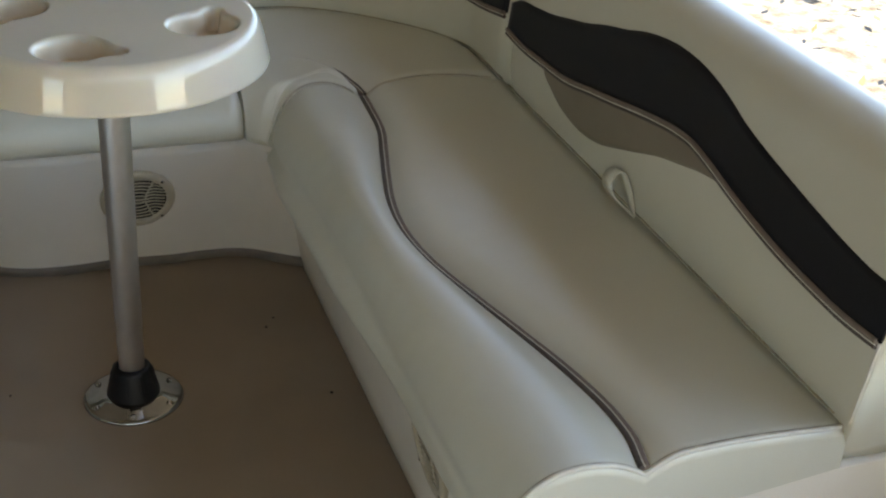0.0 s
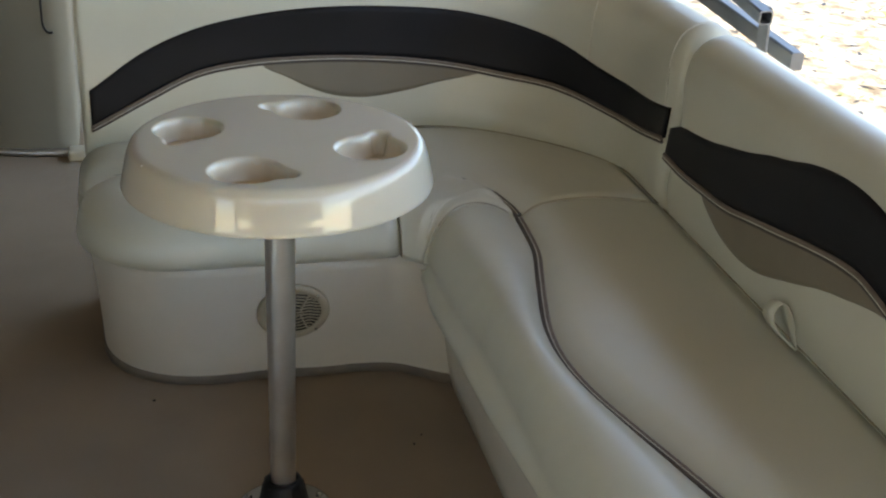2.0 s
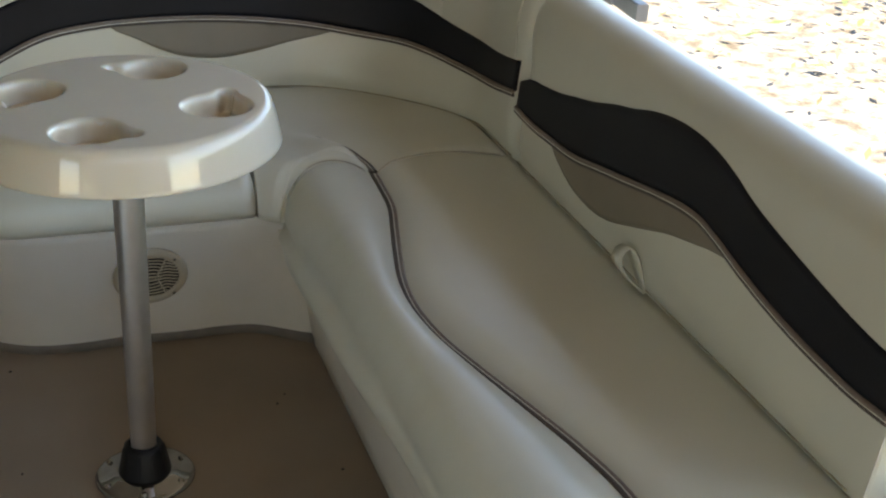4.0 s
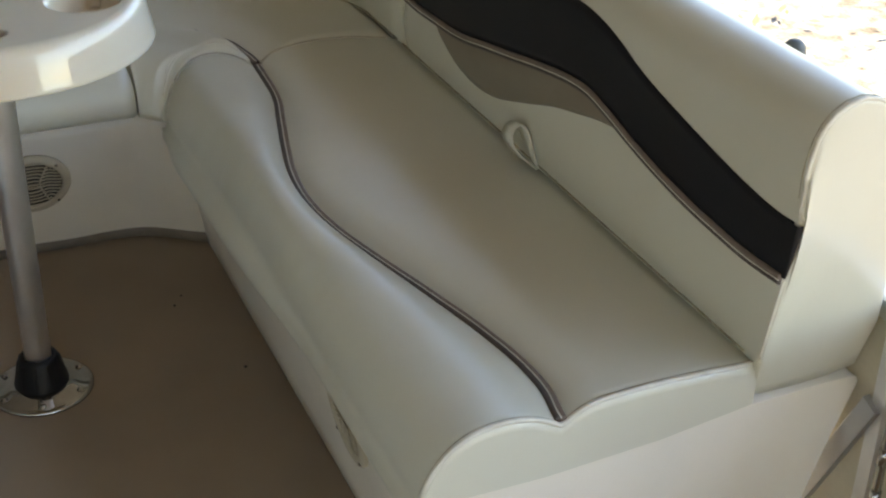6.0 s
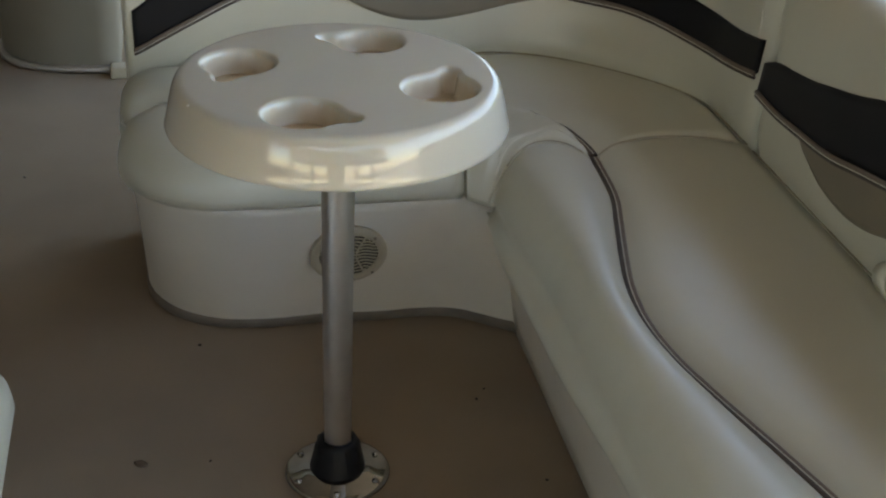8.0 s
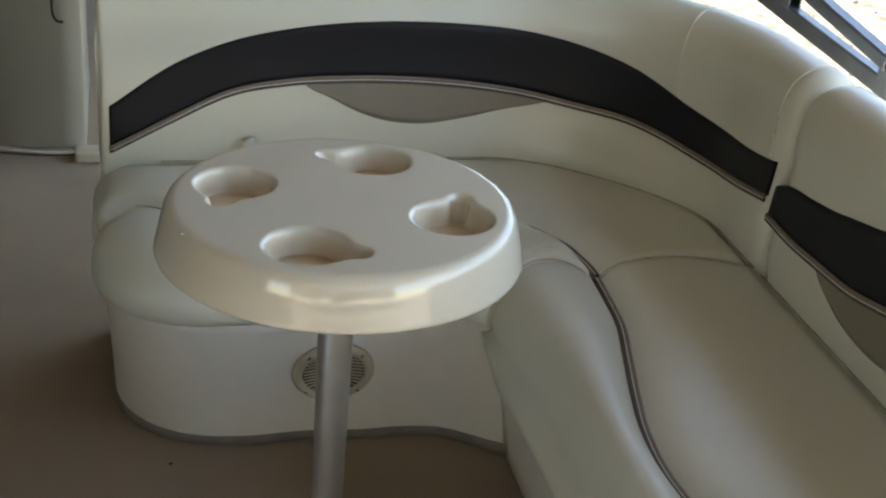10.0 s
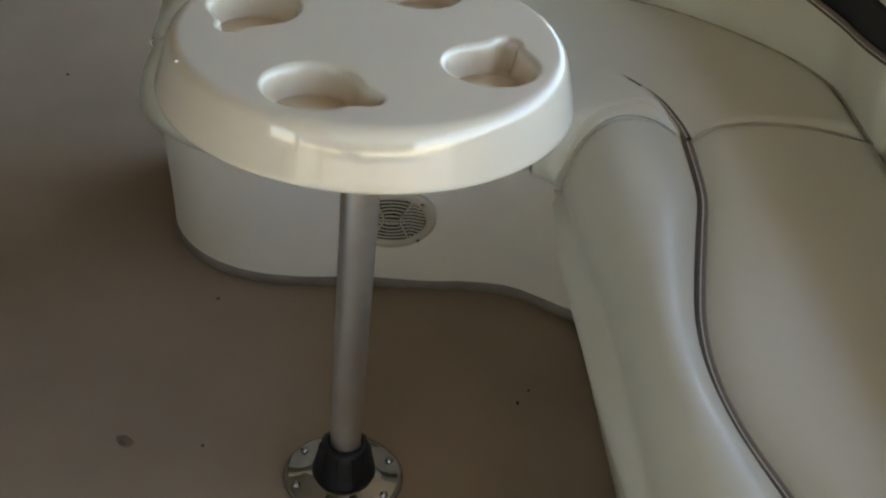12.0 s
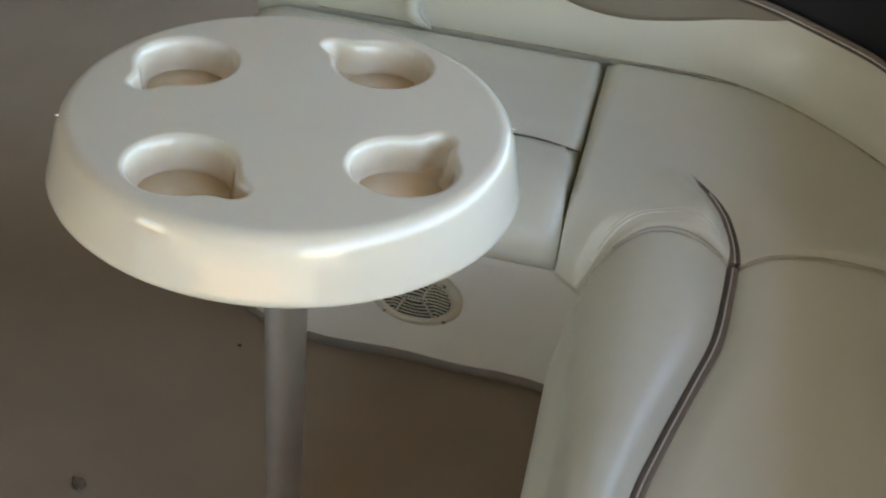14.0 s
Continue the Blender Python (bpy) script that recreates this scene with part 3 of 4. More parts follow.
side_base(side)
sc = side_cushion(side)
ys = [END_Y + 0.006 + (0.337 - END_Y - 0.006) * k / 110 for k in range(111)]
double_piping([(pipe_x(y), y, side_top(pipe_x(y) + 0.0001, y) + 0.0045) for y in ys], sc, 0.0040)
xs = [0.333 + (0.788 - 0.333) * (k / 60) for k in range(61)]
cord("welt", [(x, END_Y + 0.0025, side_top(x, END_Y) - 0.0022) for x in xs], 0.0034, CORD_CREAM, sc, "cream welt along the cushion end")
cord("seam", [(x, END_Y + 0.0068, side_top(x, END_Y) - 0.0006) for x in xs], 0.0009, SHADE_LINE, sc, "thin cord drawing the shade behind the welt")
side_back = backrest("backrest", 0.0, 1.217, side, "cream vinyl backrest with a rolled top", END_R, 0.055)
inlay("dark_band", side_lo, side_hi, 0.0085, 1.212, DARK, side_back, "near-black wavy vinyl band")
band_end(side_back)
inlay("taupe_panel", side_tan, side_lo, 0.365, 1.038, TAN, side_back, "taupe leaf-shaped vinyl panel", lift=0.0018)
edge_cords(side_lo, 0.004, 1.212, side_back)


def back_end_welt(parent):
    pts = []
    for d, z in BACK_PROFILE:
        if z > 0.66 and d < 0.15:
            pts.append(on_back(0.003, d + 0.0012, z - (0.0015 if z > 0.77 else 0)))
    turn_in = [on_back(0.003 - 0.0045 * smooth((0.66 - z) / 0.02), face_d(z) + 0.0012 + 0.013 * smooth((0.66 - z) / 0.02) ** 1.5, z) for z in np.linspace(0.647, 0.66, 7)]
    cord("welt", turn_in + pts, 0.0032, CORD_CREAM, parent, "cream welt round the end of the backrest")
    groove = [on_back(0.0088, d - 0.0002, z + (0.0004 if z > 0.77 else 0)) for d, z in BACK_PROFILE if z > 0.664 and d < 0.15]
    cord("seam", groove, 0.0009, SHADE_LINE, parent, "thin cord drawing the shade beside the welt")
    cord("welt", [on_back(0.003, face_d(z) + 0.0012, z) for z in np.linspace(0.445, 0.568, 16)], 0.0022, CORD_CREAM, parent, "cream welt below the dark band")


back_end_welt(side_back)


def strap(parent, place):
    """A ribbon bent into a drop-shaped loop that sticks up out of the crease; place turns (outward, along, up) into the world."""
    loop = [(-0.001, 0.0), (-0.010, 0.009), (-0.020, 0.019), (-0.028, 0.031), (-0.032, 0.044), (-0.030, 0.057), (-0.022, 0.067), (-0.012, 0.071), (-0.004, 0.066), (0.0, 0.054), (0.001, 0.038),
            (0.0, 0.019), (0.0, 0.001)]
    rows = []
    for i, (u, h) in enumerate(loop):
        a, b = loop[max(i - 1, 0)], loop[min(i + 1, len(loop) - 1)]
        d = Vector((b[0] - a[0], 0, b[1] - a[1])).normalized()
        t = Vector((-d.z, 0, d.x)) * 0.0014
        rise = h / 0.071
        near = Vector((u - 0.009 * smooth(rise), 0.026 * rise, h))
        wide = 0.007 + 0.028 * smooth(rise / 0.5) - 0.008 * rise
        far = near + Vector((-0.003 * rise, wide, -0.004 * rise))
        rows.append([near - t, far - t, far + t, near + t])
    fine = []
    for i in range(len(rows) - 1):
        for k in range(3):
            fine.append([rows[i][q].lerp(rows[i + 1][q], k / 3) for q in range(4)])
    fine.append(rows[-1])
    v, f = grid(fine, wrap=True)
    f += [(0, 1, 2, 3), tuple(range(len(v) - 4, len(v)))]
    loop_part = put("pull_strap", [place(p) for p in v], f, VINYL, parent, "looped cream vinyl pull strap")
    edge = [place(fine[i][0].lerp(fine[i][3], 0.5)) for i in range(len(fine))]
    cord("strap_edge", edge, 0.0017, CORD_CREAM, loop_part, "turned cream edge of the strap")


strap(side, lambda p: Vector((0.7805 + p.x, -0.300 + p.y, 0.432 + p.z)))

# ---------------------------------------------------------------- corner bench
corner = thing("corner_bench", "cream vinyl corner bench with curved dark-banded backrest, on carpet", "bench seat", "bench seats", at=(0.1, 0.7, 0))


def corner_outline():
    """Floor line of the base from the inside corner round the free end to the rear, with how far the top leans out."""
    pts = [(0.404, 0.400), (0.404, 0.420), (0.375, 0.441), (0.345, 0.463), (0.315, 0.484), (0.285, 0.499), (0.25, 0.506), (0.20, 0.508)]
    pts += [(0.20 - 0.035 * k, 0.508 - 0.003 * math.sin(k)) for k in range(1, 9)]
    for k in range(1, 17):
        a = -math.pi / 2 - (math.pi / 2) * k / 16
        pts.append((-0.105 + 0.205 * math.cos(a), 0.708 + 0.200 * math.sin(a)))
    pts += [(-0.312, 0.76), (-0.313, 0.80), (-0.313, 0.86), (-0.313, 0.96)]
    return pts


def corner_base(parent):
    line = [Vector((x, y, 0)) for x, y in corner_outline()]
    rows, trim = [], []
    for i, p in enumerate(line):
        a, b = line[max(i - 1, 0)], line[min(i + 1, len(line) - 1)]
        d = (b - a).normalized()
        out = Vector((d.y, -d.x, 0)) * -1
        lean = 0.012 + 0.103 * max(0.0, -out.y) ** 1.5
        row = []
        for j in range(15):
            t = j / 14
            q = p + out * (lean * (t**0.9))
            row.append((q.x, q.y, 0.004 + 0.312 * t))
        inward = p + out * (lean - 0.012)
        row.append((inward.x, inward.y, 0.3215))
        inward = p - out * 0.06
        row.append((inward.x, inward.y, 0.3215))
        rows.append(row)
        s0, s1 = p + out * 0.004, p + out * (0.0045 + lean * 0.07)
        trim.append([tuple(s0 - out * 0.003), (s0.x, s0.y, 0.001), (s1.x, s1.y, 0.024 + 0.003 * noise.noise(p * 14)), tuple(s1 - out * 0.006 + Vector((0, 0, 0.027)))])
    v, f = grid(rows)
    base = put("base", v, f, VINYL_BASE, parent, "cream vinyl-covered corner bench base")
    v, f = grid(trim)
    put("base_trim", v, f, TRIM, parent, "grey carpet trim along the foot of the base")
    bm = bmesh.new()
    top = [bm.verts.new((x, y, 0.3212)) for x, y in [(0.36, 0.47), (0.2, 0.55), (-0.1, 0.55), (-0.24, 0.62), (-0.29, 0.78), (-0.29, 0.96), (0.5, 0.96), (0.82, 0.75), (0.9, 0.38), (0.44, 0.38)]]
    low = [bm.verts.new((v.co.x, v.co.y, 0.02)) for v in top]
    bm.faces.new(top)
    bm.faces.new(low[::-1])
    for k in range(len(top)):
        bm.faces.new((top[k], low[k], low[(k + 1) % len(top)], top[(k + 1) % len(top)]))
    part("base_box", bm, VINYL_BASE, parent)
    return base


corner_base(corner)
lc = left_cushion(corner)
cc = corner_cushion(corner)
pts = []
for k in range(61):
    x = LEFT_X0 + 0.080 + (LEFT_X1 - LEFT_X0 - 0.082) * k / 60
    y = left_pipe(x)
    e = x - LEFT_X0
    t = max(0, 1 - e / 0.11)
    z = 0.350 + 0.0835 * max(0, 1 - t**2.3) ** 0.5 - 0.017
    pts.append((x, y, z + 0.002))
cord("seam", pts, [0.0004 + 0.0014 * min(1, k / 24) for k in range(61)], CORD_DARK, lc, "thin dark seam along the cushion")
pts = [(-0.3335, 0.648, 0.392), (-0.326, 0.60, 0.398), (-0.312, 0.555, 0.4015), (-0.291, 0.512, 0.404), (-0.262, 0.478, 0.405), (-0.228, 0.450, 0.405), (-0.196, 0.424, 0.4035),
       (-0.174, 0.402, 0.397), (-0.158, 0.385, 0.388), (-0.148, 0.373, 0.374), (-0.143, 0.367, 0.355), (-0.141, 0.369, 0.335)]
pts = [(x - 0.008 * max(0, (-0.14 - x) / 0.2) + (0.008 if y > 0.63 else 0), y, z - (min(0, left_dip(x, y)) if z > 0.395 else 0) + 0.0012) for x, y, z in pts]
cord("seam", pts, 0.0022, CORD_CREAM, lc, "sewn seam round the rounded cushion end")
pt = curve([(y, x) for x, y in pipe_tip])
pts = []
for k in range(30):
    y = 0.556 + (0.345 - 0.556) * k / 29
    x = pt(y)
    pts.append((x, y, corner_top(x, y) - 0.0014 + 0.0034 * smooth(k / 10)))
double_piping(pts, cc, 0.0036, 16)
pts = []
for k in range(41):
    x = 0.322 + 0.170 * k / 40
    y = far_edge(x) + 0.036 * math.sin(math.pi * (0.12 + 0.80 * k / 40)) ** 0.7
    pts.append((x, y, corner_top(x, y) - 0.0006))
cord("welt", pts, 0.0017, CORD_CREAM, cc, "cream welt where the corner cushion ends")
pts = [(x, y + 0.007, corner_top(x, y + 0.007) - 0.0006) for x, y, z in pts[3:-2]]
cord("welt", pts, 0.0013, CORD_CREAM, cc, "second cream welt beside the first")
cord("seam", [(x, far_edge(x), side_top(x, 0.33) - 0.001) for x in np.linspace(0.512, 0.775, 40)], 0.0013, SHADE_LINE, cc, "thin cord drawing the shade where the two seat cushions meet")
cord("seam", [(x, far_edge(x), side_top(x, 0.34) + 0.0012) for x in np.linspace(0.345, 0.490, 30)], 0.0012, SHADE_LINE, cc, "thin cord drawing the crease's shade over the rolled front")
curved_back = backrest("backrest", 1.222, S_END, corner, "curved cream vinyl backrest with a rolled top", 0.035, 0.012)
inlay("dark_band", back_lo, back_hi, 1.238, S_END - 0.016, DARK, curved_back, "near-black arched vinyl band")
inlay("taupe_panel", back_tan, back_lo, 1.805, 2.305, TAN, curved_back, "taupe leaf-shaped vinyl panel", lift=0.0018)
edge_cords(back_lo, 1.238, S_END - 0.016, curved_back)
strap(corner, lambda p: Vector((-0.022 - p.y * 0.8, 0.835 + p.x, 0.432 + p.z * 0.82)))
for s_seam in (1.262, 1.575):
    pts = [on_back(s_seam, d - 0.0005, z) for d, z in BACK_PROFILE if z > 0.628 and d < 0.12]
    cord("seam", pts, 0.0022, CORD_CREAM, curved_back, "upright seam in the rolled top")

# tan cord laid in the crease between seat and back to paint its shade
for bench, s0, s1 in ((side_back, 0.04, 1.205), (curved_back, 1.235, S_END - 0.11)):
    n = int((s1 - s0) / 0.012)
    cord("crease_shade_cord", [on_back(s0 + (s1 - s0) * k / n, face_d(0.4345) - 0.0010, 0.4345) for k in range(n + 1)], 0.0017, CREASE_SHADE, bench, "tan cord that darkens the crease like shade")

# ---------------------------------------------------------------- table
table = thing("pedestal_table", "round cream plastic table with four drink holders on an aluminium post", "table", at=(0, 0, 0))
TOP_Z, TOP_R = 0.72, 0.2185
HOLES = []
for k in range(4):
    a = radians(-115 + 90 * k)
    c = Vector((0.150 * math.cos(a), 0.150 * math.sin(a)))
    b = a + radians(23.8)
    tip = Vector((0.160 * math.cos(b), 0.160 * math.sin(b)))
    HOLES.append((c, tip))


def hole_depth(x, y):
    """Depth of the drink holders' wells at a place on the table top."""
    best = 9.0
    for c, tip in HOLES:
        p = Vector((x, y))
        d1 = (p - c).length - 0.0510
        ax = tip - c
        h = min(max((p - c).dot(ax) / ax.length_squared, 0), 1)
        d2 = (p - c - ax * h).length - 0.0125
        m = 0.020
        hh = min(max(0.5 + 0.5 * (d2 - d1) / m, 0), 1)
        best = min(best, d2 * (1 - hh) + d1 * hh - m * hh * (1 - hh))
    if best > 0.008:
        return 0.0
    t = 0.10 * smooth((0.007 - best) / 0.007) + 0.90 * smooth((0.0015 - best) / 0.0065)
    return 0.036 * t


def table_top(parent):
    n = 448
    rows = []
    radii = [0.0008] + [0.012 * k for k in range(1, 7)] + [0.078 + 0.00165 * k for k in range(1, 84)] + [0.2168]
    for r in radii:
        rows.append([(r * math.cos(k * math.tau / n), r * math.sin(k * math.tau / n), TOP_Z - hole_depth(r * math.cos(k * math.tau / n), r * math.sin(k * math.tau / n))) for k in range(n)])
    for r, z in ((0.2192, 0.7198), (0.2232, 0.7188), (0.2270, 0.7167), (0.2300, 0.7133), (0.2326, 0.7080), (0.2351, 0.7004), (0.2377, 0.6905), (0.2402, 0.6795), (0.2425, 0.6690), (0.2445, 0.6600), (0.2460, 0.6550),
                 (0.2455, 0.6530), (0.2430, 0.6535), (0.2405, 0.6580), (0.2300, 0.6800), (0.2180, 0.7000), (0.2150, 0.7040)):
        rows.append([(r * math.cos(k * math.tau / n), r * math.sin(k * math.tau / n), z) for k in range(n)])
    v, f = grid(rows, wrap=True)
    f.append(tuple(range(n)))
    return put("tabletop", v, f, GEL, parent, "glossy cream moulded tabletop with four drink holders")


tt = table_top(table)
# the inside of the drink holders is a warmer cream
tt.data.materials.append(WELL_CREAM)
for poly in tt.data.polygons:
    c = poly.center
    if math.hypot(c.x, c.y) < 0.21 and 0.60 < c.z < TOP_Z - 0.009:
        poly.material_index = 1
for c, tip in HOLES:
    n = 40
    rows = [[(c.x + r * math.cos(k * math.tau / n) * (1 + 0.05 * math.sin(3 * k * math.tau / n)), c.y + r * math.sin(k * math.tau / n), z) for k in range(n)]
            for r, z in ((0.0455, 0.6832), (0.045, 0.6846), (0.012, 0.6848))]
    v, f = grid(rows, wrap=True)
    f.append(tuple(range(len(v) - n, len(v))))
    put("well_floor", v, f, WELL_FLOOR, tt, "tan disc in the bottom of a drink holder")
for x, y, z, turn in ((-0.2115, -0.0905, 0.7172, 0.6), (0.2245, 0.0560, 0.7150, -0.2)):
    bm = bmesh.new()
    bmesh.ops.create_icosphere(bm, subdivisions=2, radius=1)
    for v in bm.verts:
        c = Vector((v.co.x * 0.0024, v.co.y * 0.0014, v.co.z * 0.0010))
        v.co = Vector((x + c.x * math.cos(turn) - c.y * math.sin(turn), y + c.x * math.sin(turn) + c.y * math.cos(turn), z + c.z))
    part("nick", bm, NICK, tt, "small pale nick in the table's edge", smooth=True)
lathe("top_socket", [(0.05, 0.700), (0.05, 0.66), (0.034, 0.648), (0.030, 0.60), (0.027, 0.60)], ALU, table, n=40)
FOOT_Y = 0.024


def post(parent):
    """The slightly leaning post, from the floor socket to the underside of the top."""
    rows = []
    for r, z in ((0.0215, 0.055), (0.0220, 0.06), (0.0237, 0.34), (0.0255, 0.62), (0.0255, 0.665)):
        cy = FOOT_Y * (1 - z / 0.665)
        rows.append([(r * math.cos(k * math.tau / 48), cy + r * math.sin(k * math.tau / 48), z) for k in range(48)])
    v, f = grid(rows, wrap=True)
    f += [tuple(range(48)), tuple(range(len(v) - 48, len(v)))]
    put("post", v, f, ALU, parent, "brushed aluminium post")


post(table)
lathe("collar", [(0.030, 0.012), (0.046, 0.012), (0.0465, 0.018), (0.044, 0.026), (0.040, 0.045), (0.0365, 0.058), (0.034, 0.066), (0.030, 0.071), (0.0245, 0.072), (0.0225, 0.066)],
      RUBBER, table, "black rubber collar", n=48, at=(0, FOOT_Y, 0))
for k in range(10):
    a = k * math.tau / 10
    bar("collar_rib", (0.0445 * math.cos(a), FOOT_Y + 0.0445 * math.sin(a), 0.016), (0.0345 * math.cos(a), FOOT_Y + 0.0345 * math.sin(a), 0.064), 0.006, 0.004, RUBBER, table)
plate = lathe("base_plate", [(0.045, 0.0), (0.086, 0.0), (0.088, 0.002), (0.0878, 0.0045), (0.085, 0.0075), (0.079, 0.0095), (0.066, 0.0105), (0.056, 0.015), (0.045, 0.016)],
              CHROME, table, "polished steel floor plate", n=72, at=(0, FOOT_Y, 0))
for k in range(6):
    a = radians(22 + 60 * k)
    lathe("screw", [(0.0005, 0.0145), (0.003, 0.0142), (0.0052, 0.0125), (0.0058, 0.0098), (0.0075, 0.0092)], CHROME, plate, n=16, at=(0.073 * math.cos(a), FOOT_Y + 0.073 * math.sin(a), 0))


# ---------------------------------------------------------------- speakers
def speaker(at, way, label):
    """A round grille; way: its outward direction."""
    root = thing("speaker", label, "speaker", "speakers in the bench bases", at=at)
    way = Vector(way).normalized()
    turn = way.to_track_quat("Z", "Y").to_matrix().to_4x4()
    root.matrix_world = Matrix.Translation(at) @ turn
    bpy.context.view_layer.update()

    def ring(name, prof, mat, label=""):
        n = 56
        rows = [[(r * math.cos(k * math.tau / n), r * math.sin(k * math.tau / n), z) for k in range(n)] for r, z in prof]
        v, f = grid(rows, wrap=True)
        if name == "cone":
            f += [tuple(range(len(v) - n, len(v)))]
        ob = put(name, v, f, mat, None, label)
        ob.parent = root
        return ob
    ring("rim", [(0.058, -0.002), (0.0735, -0.002), (0.0735, 0.004), (0.071, 0.0075), (0.064, 0.0092), (0.0585, 0.0088), (0.056, 0.0065), (0.0555, 0.0005)], SPEAKER, "beige plastic rim")
    ring("cone", [(0.057, 0.0040), (0.04, 0.0040), (0.01, 0.0040)], HOLLOW, "dark hollow behind the grille")
    edge = 0.0565
    for zone in ("mid", "left", "right"):
        for k in range(13):
            y = -0.0504 + 0.0084 * k
            pts = []
            for j in range(15):
                t = j / 14
                if zone == "mid":
                    half = 0.012 + 0.40 * max(0, abs(y) - 0.008)
                    x = -half + 2 * half * t
                    yy = y + 0.004 * (1 - (2 * t - 1) ** 2) * (1 if y > 0 else -1) * min(1, abs(y) / 0.02)
                else:
                    lim = math.sqrt(max(0.0, edge**2 - y**2))
                    a0 = 0.0165 + 0.40 * max(0, abs(y) - 0.008)
                    if lim < a0 + 0.006:
                        break
                    x = (a0 + (lim - a0) * t) * (1 if zone == "right" else -1)
                    yy = y + 0.0022 * math.sin(t * math.pi * 1.6)
                if x * x + yy * yy > edge**2:
                    continue
                pts.append((x, yy))
            if len(pts) < 4:
                continue
            rows = [[(x, yy - 0.0017, 0.0046), (x, yy - 0.0015, 0.0058), (x, yy + 0.0015, 0.0058), (x, yy + 0.0017, 0.0046)] for x, yy in pts]
            v, f = grid(rows, wrap=True)
            f += [(0, 1, 2, 3), tuple(range(len(v) - 4, len(v)))]
            ob = put("slat", v, f, SPEAKER, None, smooth=False)
            ob.parent = root
    for sx in (1, -1):
        pts = []
        for k in range(13):
            y = -0.055 + 0.110 * k / 12
            x = sx * (0.0143 + 0.40 * max(0, abs(y) - 0.008))
            if x * x + y * y < edge**2:
                pts.append((x, y, 0.0052))
        ob = cord("divider", pts, 0.0019, SPEAKER)
        ob.parent = root
    bm = bmesh.new()
    bmesh.ops.create_cube(bm, size=1)
    for v in bm.verts:
        v.co = (v.co.x * 0.040, v.co.y * 0.0065, 0.0068 + v.co.z * 0.003)
    part("badge", bm, SPEAKER, root, "raised badge with dark lettering bars", local=True)
    for k in range(7):
        bm = bmesh.new()
        bmesh.ops.create_cube(bm, size=1)
        for v in bm.verts:
            v.co = (-0.0165 + k * 0.0055 + v.co.x * 0.0036, v.co.y * 0.0032, 0.0084 + v.co.z * 0.0006)
        part("lettering_bar", bm, HOLLOW, root, local=True)
    for k in range(4):
        a = radians(45 + 90 * k)
        n = 12
        rows = [[(0.066 * math.cos(a) + r * math.cos(q * math.tau / n), 0.066 * math.sin(a) + r * math.sin(q * math.tau / n), z) for q in range(n)]
                for r, z in ((0.0034, 0.0085), (0.0030, 0.0100), (0.0008, 0.0104))]
        v, f = grid(rows, wrap=True)
        f += [tuple(range(len(v) - n, len(v)))]
        ob = put("screw", v, f, CHROME, None)
        ob.parent = root
    return root


speaker((0.070, 0.4295, 0.1955), (0.0, -1.0, -0.34), "beige plastic speaker grille set in the corner bench base")
speaker((0.3645, -0.545, 0.224), (-1.0, 0.0, -0.15), "beige plastic speaker grille set in the side bench base")

# ---------------------------------------------------------------- far console and port seat
console = thing("boat_console", "tall cream moulded console standing on carpet behind the bench", "console", at=(-0.55, 2.1, 0))


def console_body(parent):
    line = [(-0.395, 1.955), (-0.45, 1.957), (-0.52, 1.965), (-0.58, 1.978), (-0.63, 1.998), (-0.67, 2.025), (-0.70, 2.06), (-0.722, 2.10), (-0.735, 2.15), (-0.74, 2.22), (-0.74, 2.6), (-0.395, 2.6)]
    rows = [[(x + (0.003 if z < 0.02 else 0), y, z) for x, y in line] for z in (0.0, 0.05, 0.3, 0.6, 0.95, 0.985, 1.0)]
    rows[-1] = [(-0.55 + (x + 0.55) * 0.94, 2.25 + (y - 2.25) * 0.95, 1.0) for x, y in line]
    v, f = grid(rows, wrap=True)
    f += [tuple(range(len(v) - len(line), len(v)))]
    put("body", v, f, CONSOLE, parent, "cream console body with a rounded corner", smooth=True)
    cord("foot_strip", [(x - 0.002, y - 0.006, 0.012) for x, y in line[:10]], 0.011, ALU, parent, "metal strip along the foot", n=10)
    box("end_cap", -0.420, -0.345, 1.895, 1.955, 0.0, 0.034, BEIGE, parent, "cream end cap", bevel=0.008)
    pts = [(-0.462, 1.948, 0.52), (-0.462, 1.945, 0.44)]
    for k in range(12):
        a = math.pi * 0.62 * k / 11
        pts.append((-0.442 - 0.020 * math.cos(a), 1.944, 0.415 - 0.034 * math.sin(a)))
    cord("cable_hook", pts, 0.0035, RUBBER, parent, "hanging black cable hook")


console_body(console)
port = thing("port_bench", "cream vinyl bench end with rounded cushion, on carpet", "bench seat", "bench seats", at=(-0.8, -0.8, 0))


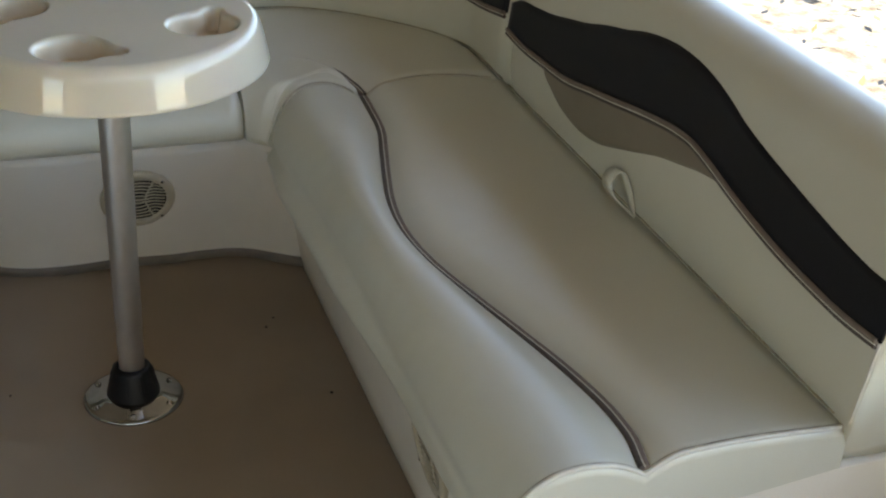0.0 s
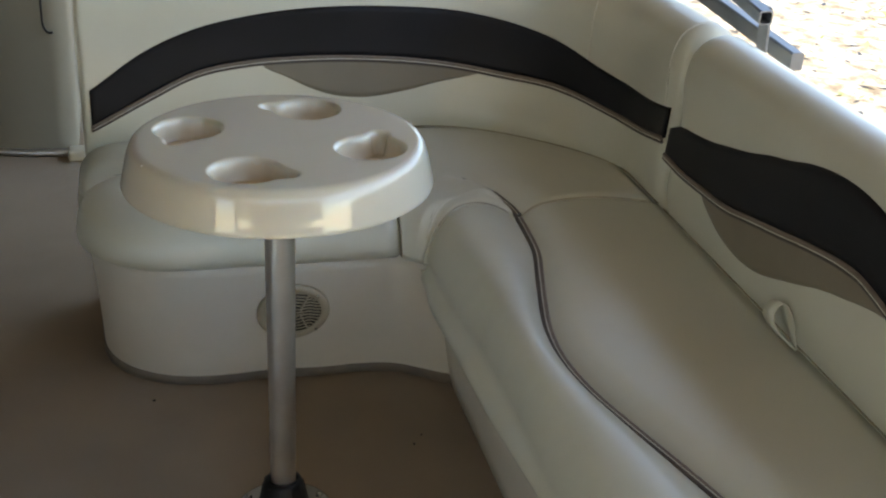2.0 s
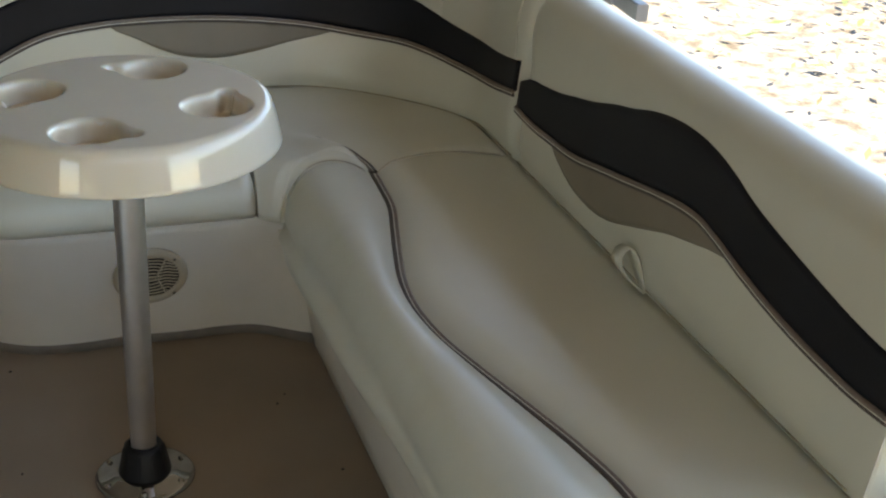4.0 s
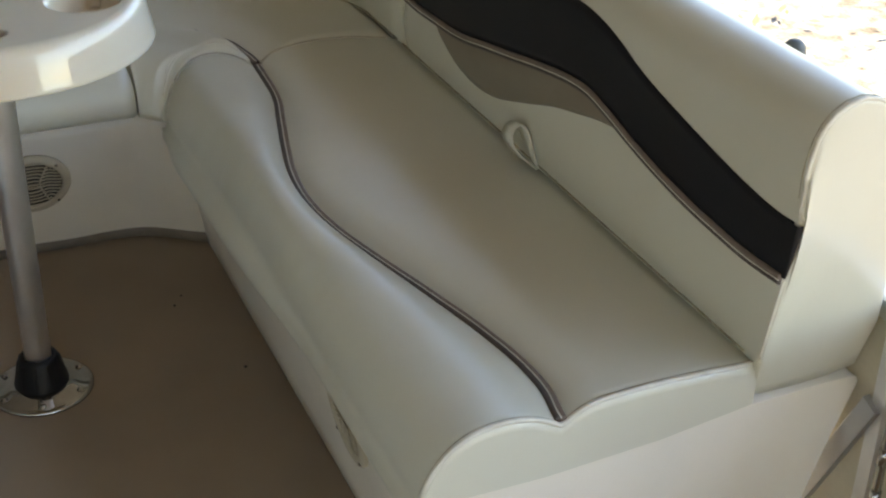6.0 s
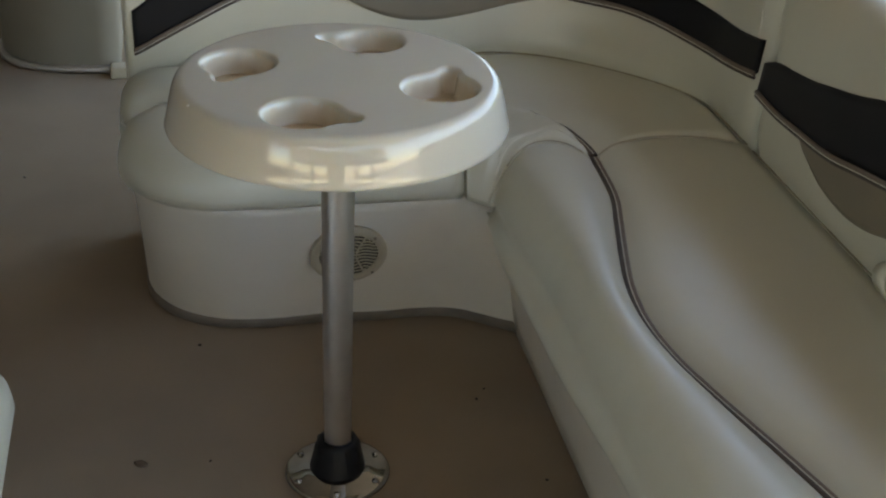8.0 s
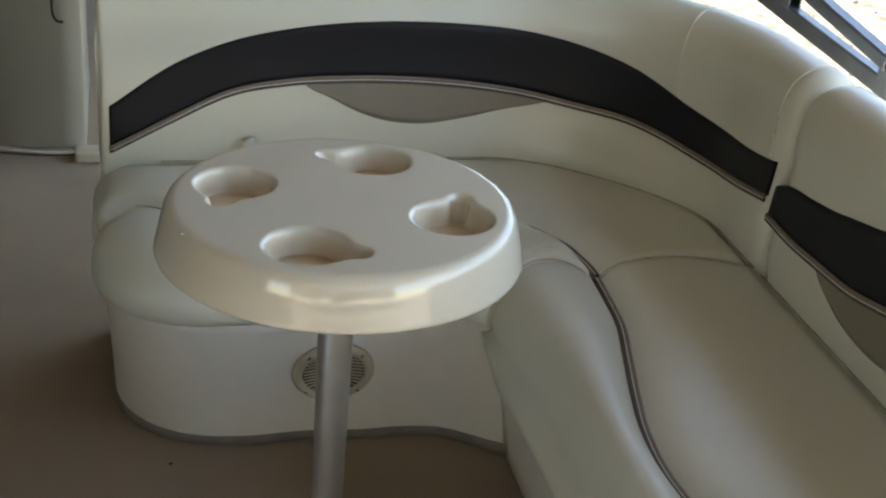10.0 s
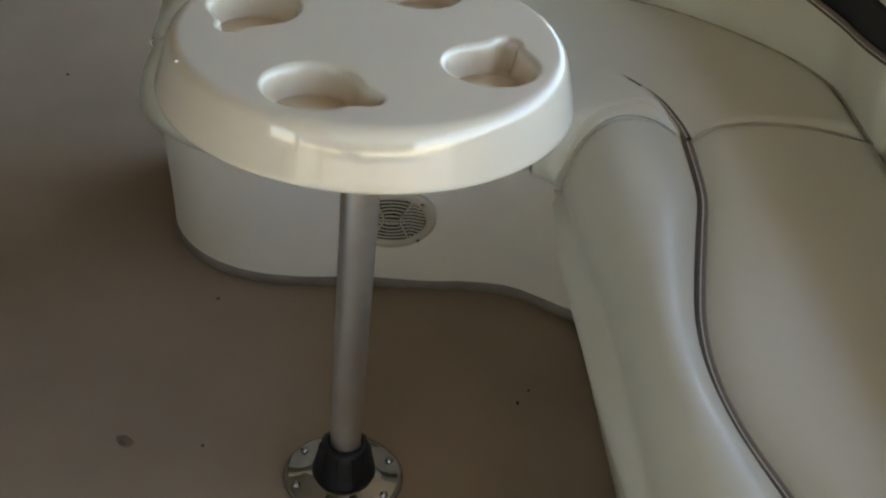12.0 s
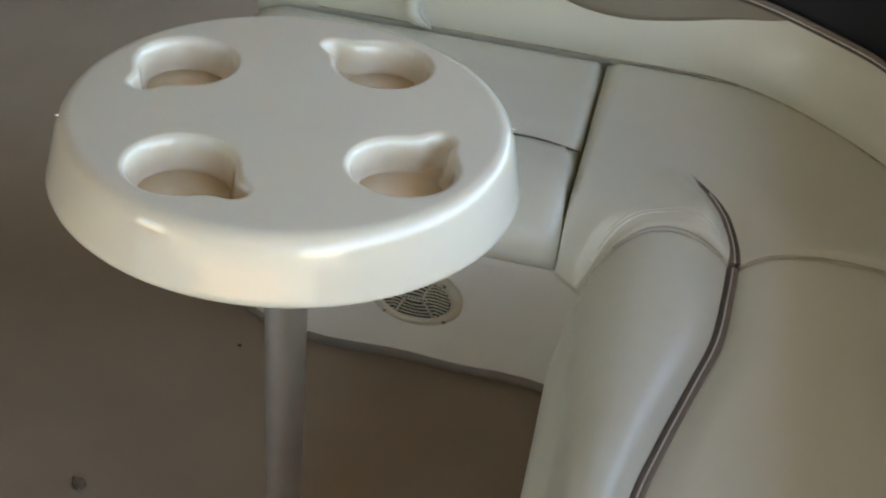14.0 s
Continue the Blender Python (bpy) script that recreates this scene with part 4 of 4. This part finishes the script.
def port_bench(parent):
    x1, y1 = -0.462, -0.118
    rows = []
    prof = [(0.05, 0.322), (0.008, 0.33), (0.0, 0.35), (0.003, 0.372), (0.014, 0.395), (0.034, 0.415), (0.065, 0.428), (0.10, 0.433), (0.2, 0.434)]
    for a, z in prof:
        ring = rounded(-(x1 - a), 1.25, -(y1 - a), 1.3, 0.12 - a * 0.3)
        rows.append([(-x, -y, z) for x, y in ring])
    v, f = grid(rows, wrap=True)
    n = len(rows[0])
    f += [tuple(range(n)), tuple(range(len(v) - n, len(v)))]
    put("seat_cushion", v, f, VINYL, parent, "cream vinyl cushion with rounded corner")
    rows = []
    for z, q in ((0.0, 0.06), (0.1, 0.045), (0.2, 0.032), (0.3, 0.024), (0.321, 0.03)):
        ring = rounded(-(x1 - q), 1.24, -(y1 - q), 1.29, 0.11)
        rows.append([(-x, -y, z) for x, y in ring])
    v, f = grid(rows, wrap=True)
    f += [tuple(range(len(v) - len(rows[0]), len(v)))]
    put("base", v, f, VINYL_BASE, parent, "cream vinyl-covered base")


port_bench(port)

# ---------------------------------------------------------------- rail, gate and folded canopy frame
fence = thing("side_fence", "aluminium boat fence with beige sheet panel", "fence", at=(0.99, -1.2, 0))
box("panel", 0.978, 0.984, -1.75, -0.80, 0.03, 0.46, BEIGE, fence, "beige sheet panel", bevel=0.001)
bar("top_rail", (0.982, -1.8, 0.478), (0.982, -0.80, 0.478), 0.034, 0.034, ALU, fence, "aluminium top rail")
bar("bottom_rail", (0.982, -1.8, 0.018), (0.982, -0.80, 0.018), 0.03, 0.03, ALU, fence)
bar("post", (0.976, -0.936, 0.01), (0.9761, -0.936, 0.46), 0.03, 0.03, ALU, fence)
bar("brace", (0.955, -0.80, 0.05), (0.958, -0.93, 0.345), 0.012, 0.03, DECK_EDGE, fence, "diagonal aluminium brace")
hinge = cord("hinge", [(0.962, -0.965, 0.02 + 0.01 * k) for k in range(36)], 0.006, CHROME, fence, "long steel hinge")
for k in range(5):
    cord("hinge_knuckle", [(0.962, -0.965, 0.06 + 0.07 * k), (0.962, -0.965, 0.085 + 0.07 * k)], 0.0078, CHROME, fence, n=10)

frame_tubes = thing("canopy_frame", "folded grey square-tube canopy frame behind the backrest", "canopy frame", at=(1.0, 0.8, 0.75))
bar("tube", (1.05, 0.325, 0.713), (1.05, 2.2, 0.807), 0.026, 0.036, TUBE, frame_tubes, "grey square tube")
bar("tube", (0.982, 0.345, 0.797), (1.01, 2.2, 0.985), 0.028, 0.028, TUBE, frame_tubes, "grey square tube with open end", hollow=True)
bar("tube", (1.045, 0.83, 0.765), (1.06, 2.2, 0.93), 0.028, 0.028, TUBE, frame_tubes, "grey square tube with open end", hollow=True)
bar("bracket", (1.004, 0.39, 0.72), (1.004, 0.391, 0.81), 0.006, 0.04, TUBE, frame_tubes, "tube bracket plate")
for y in (1.45, 2.15):
    bar("support", (1.05, y, -0.085), (1.0501, y, 0.735 + 0.05 * (y - 0.75)), 0.026, 0.026, TUBE, frame_tubes)

knob = thing("rail_knob", "small grey-black rubber knob on a rod behind the backrest", "knob", at=(0.978, -0.64, 0))
lathe("rod", [(0.005, 0.0), (0.005, 0.702)], TUBE, knob, n=12, at=(0.978, -0.64, 0))
lathe("knob_head", [(0.004, 0.697), (0.013, 0.702), (0.0165, 0.710), (0.017, 0.727), (0.015, 0.739), (0.008, 0.746), (0.001, 0.747)], KNOB, knob, n=24, at=(0.978, -0.64, 0))

# ---------------------------------------------------------------- crumbs and stains on the carpet
def crumb(x, y, r, flat, mat, seed, label):
    bm = bmesh.new()
    bmesh.ops.create_icosphere(bm, subdivisions=2, radius=1)
    for v in bm.verts:
        k = 1 + 0.45 * noise.noise(v.co * 1.7 + Vector((seed * 3.1, 0, 0)))
        v.co = Vector((v.co.x * r * k, v.co.y * r * 0.7 * k, v.co.z * flat * k))
    ob = part("crumb", bm, mat, None, smooth=True)
    ob.location = (x, y, flat * 0.4)
    ob.rotation_euler = (0, 0, seed * 1.3)
    tagged(ob, label, "crumb", "specks on the carpet")


for i, (x, y, r) in enumerate([(-0.215, 0.455, 0.0055), (0.277, 0.201, 0.005), (0.345, -0.049, 0.0045), (-0.209, 0.084, 0.004), (-0.605, 1.265, 0.006), (0.298, 0.232, 0.0035)]):
    crumb(x, y, r * 0.68, 0.0022, CRUMB, i, "dark crumb lying on the brown carpet")
crumb(-0.324, 0.092, 0.012, 0.0012, STAIN, 9, "small brown stain on the carpet")


def leaf_litter():
    """Dry leaves, twigs and weeds scattered on the ground beside the boat."""
    for name, mat, count, size, label in (("leaf_litter", LEAF, 3000, 0.045, "dry brown leaves scattered on the gravel"), ("weeds", LEAF_GREEN, 500, 0.06, "sparse green weeds in the gravel")):
        verts, faces = [], []
        rng = random.Random(len(name))
        clumps = [(rng.uniform(1.5, 9), rng.uniform(-3, 9)) for _ in range(26)]
        for k in range(count):
            cx, cy = clumps[k % len(clumps)] if k % 3 else (rng.uniform(1.3, 10), rng.uniform(-3, 10))
            x, y = cx + rng.gauss(0, 0.5), cy + rng.gauss(0, 0.5)
            if x < 1.2:
                continue
            a, l = rng.uniform(0, 6.3), size * rng.uniform(0.5, 1.3)
            u, w = Vector((math.cos(a), math.sin(a), rng.uniform(-0.2, 0.5))) * l, Vector((-math.sin(a), math.cos(a), rng.uniform(-0.3, 0.3))) * l * 0.35
            o = Vector((x, y, GROUND_Z + 0.045 + rng.uniform(0, 0.03)))
            i = len(verts)
            verts += [o - u, o - w, o + u, o + w]
            faces += [(i, i + 1, i + 2), (i, i + 2, i + 3)]
        tagged(put(name, verts, faces, mat, smooth=False), label, name.replace("_", " "), kind="stuff")


leaf_litter()
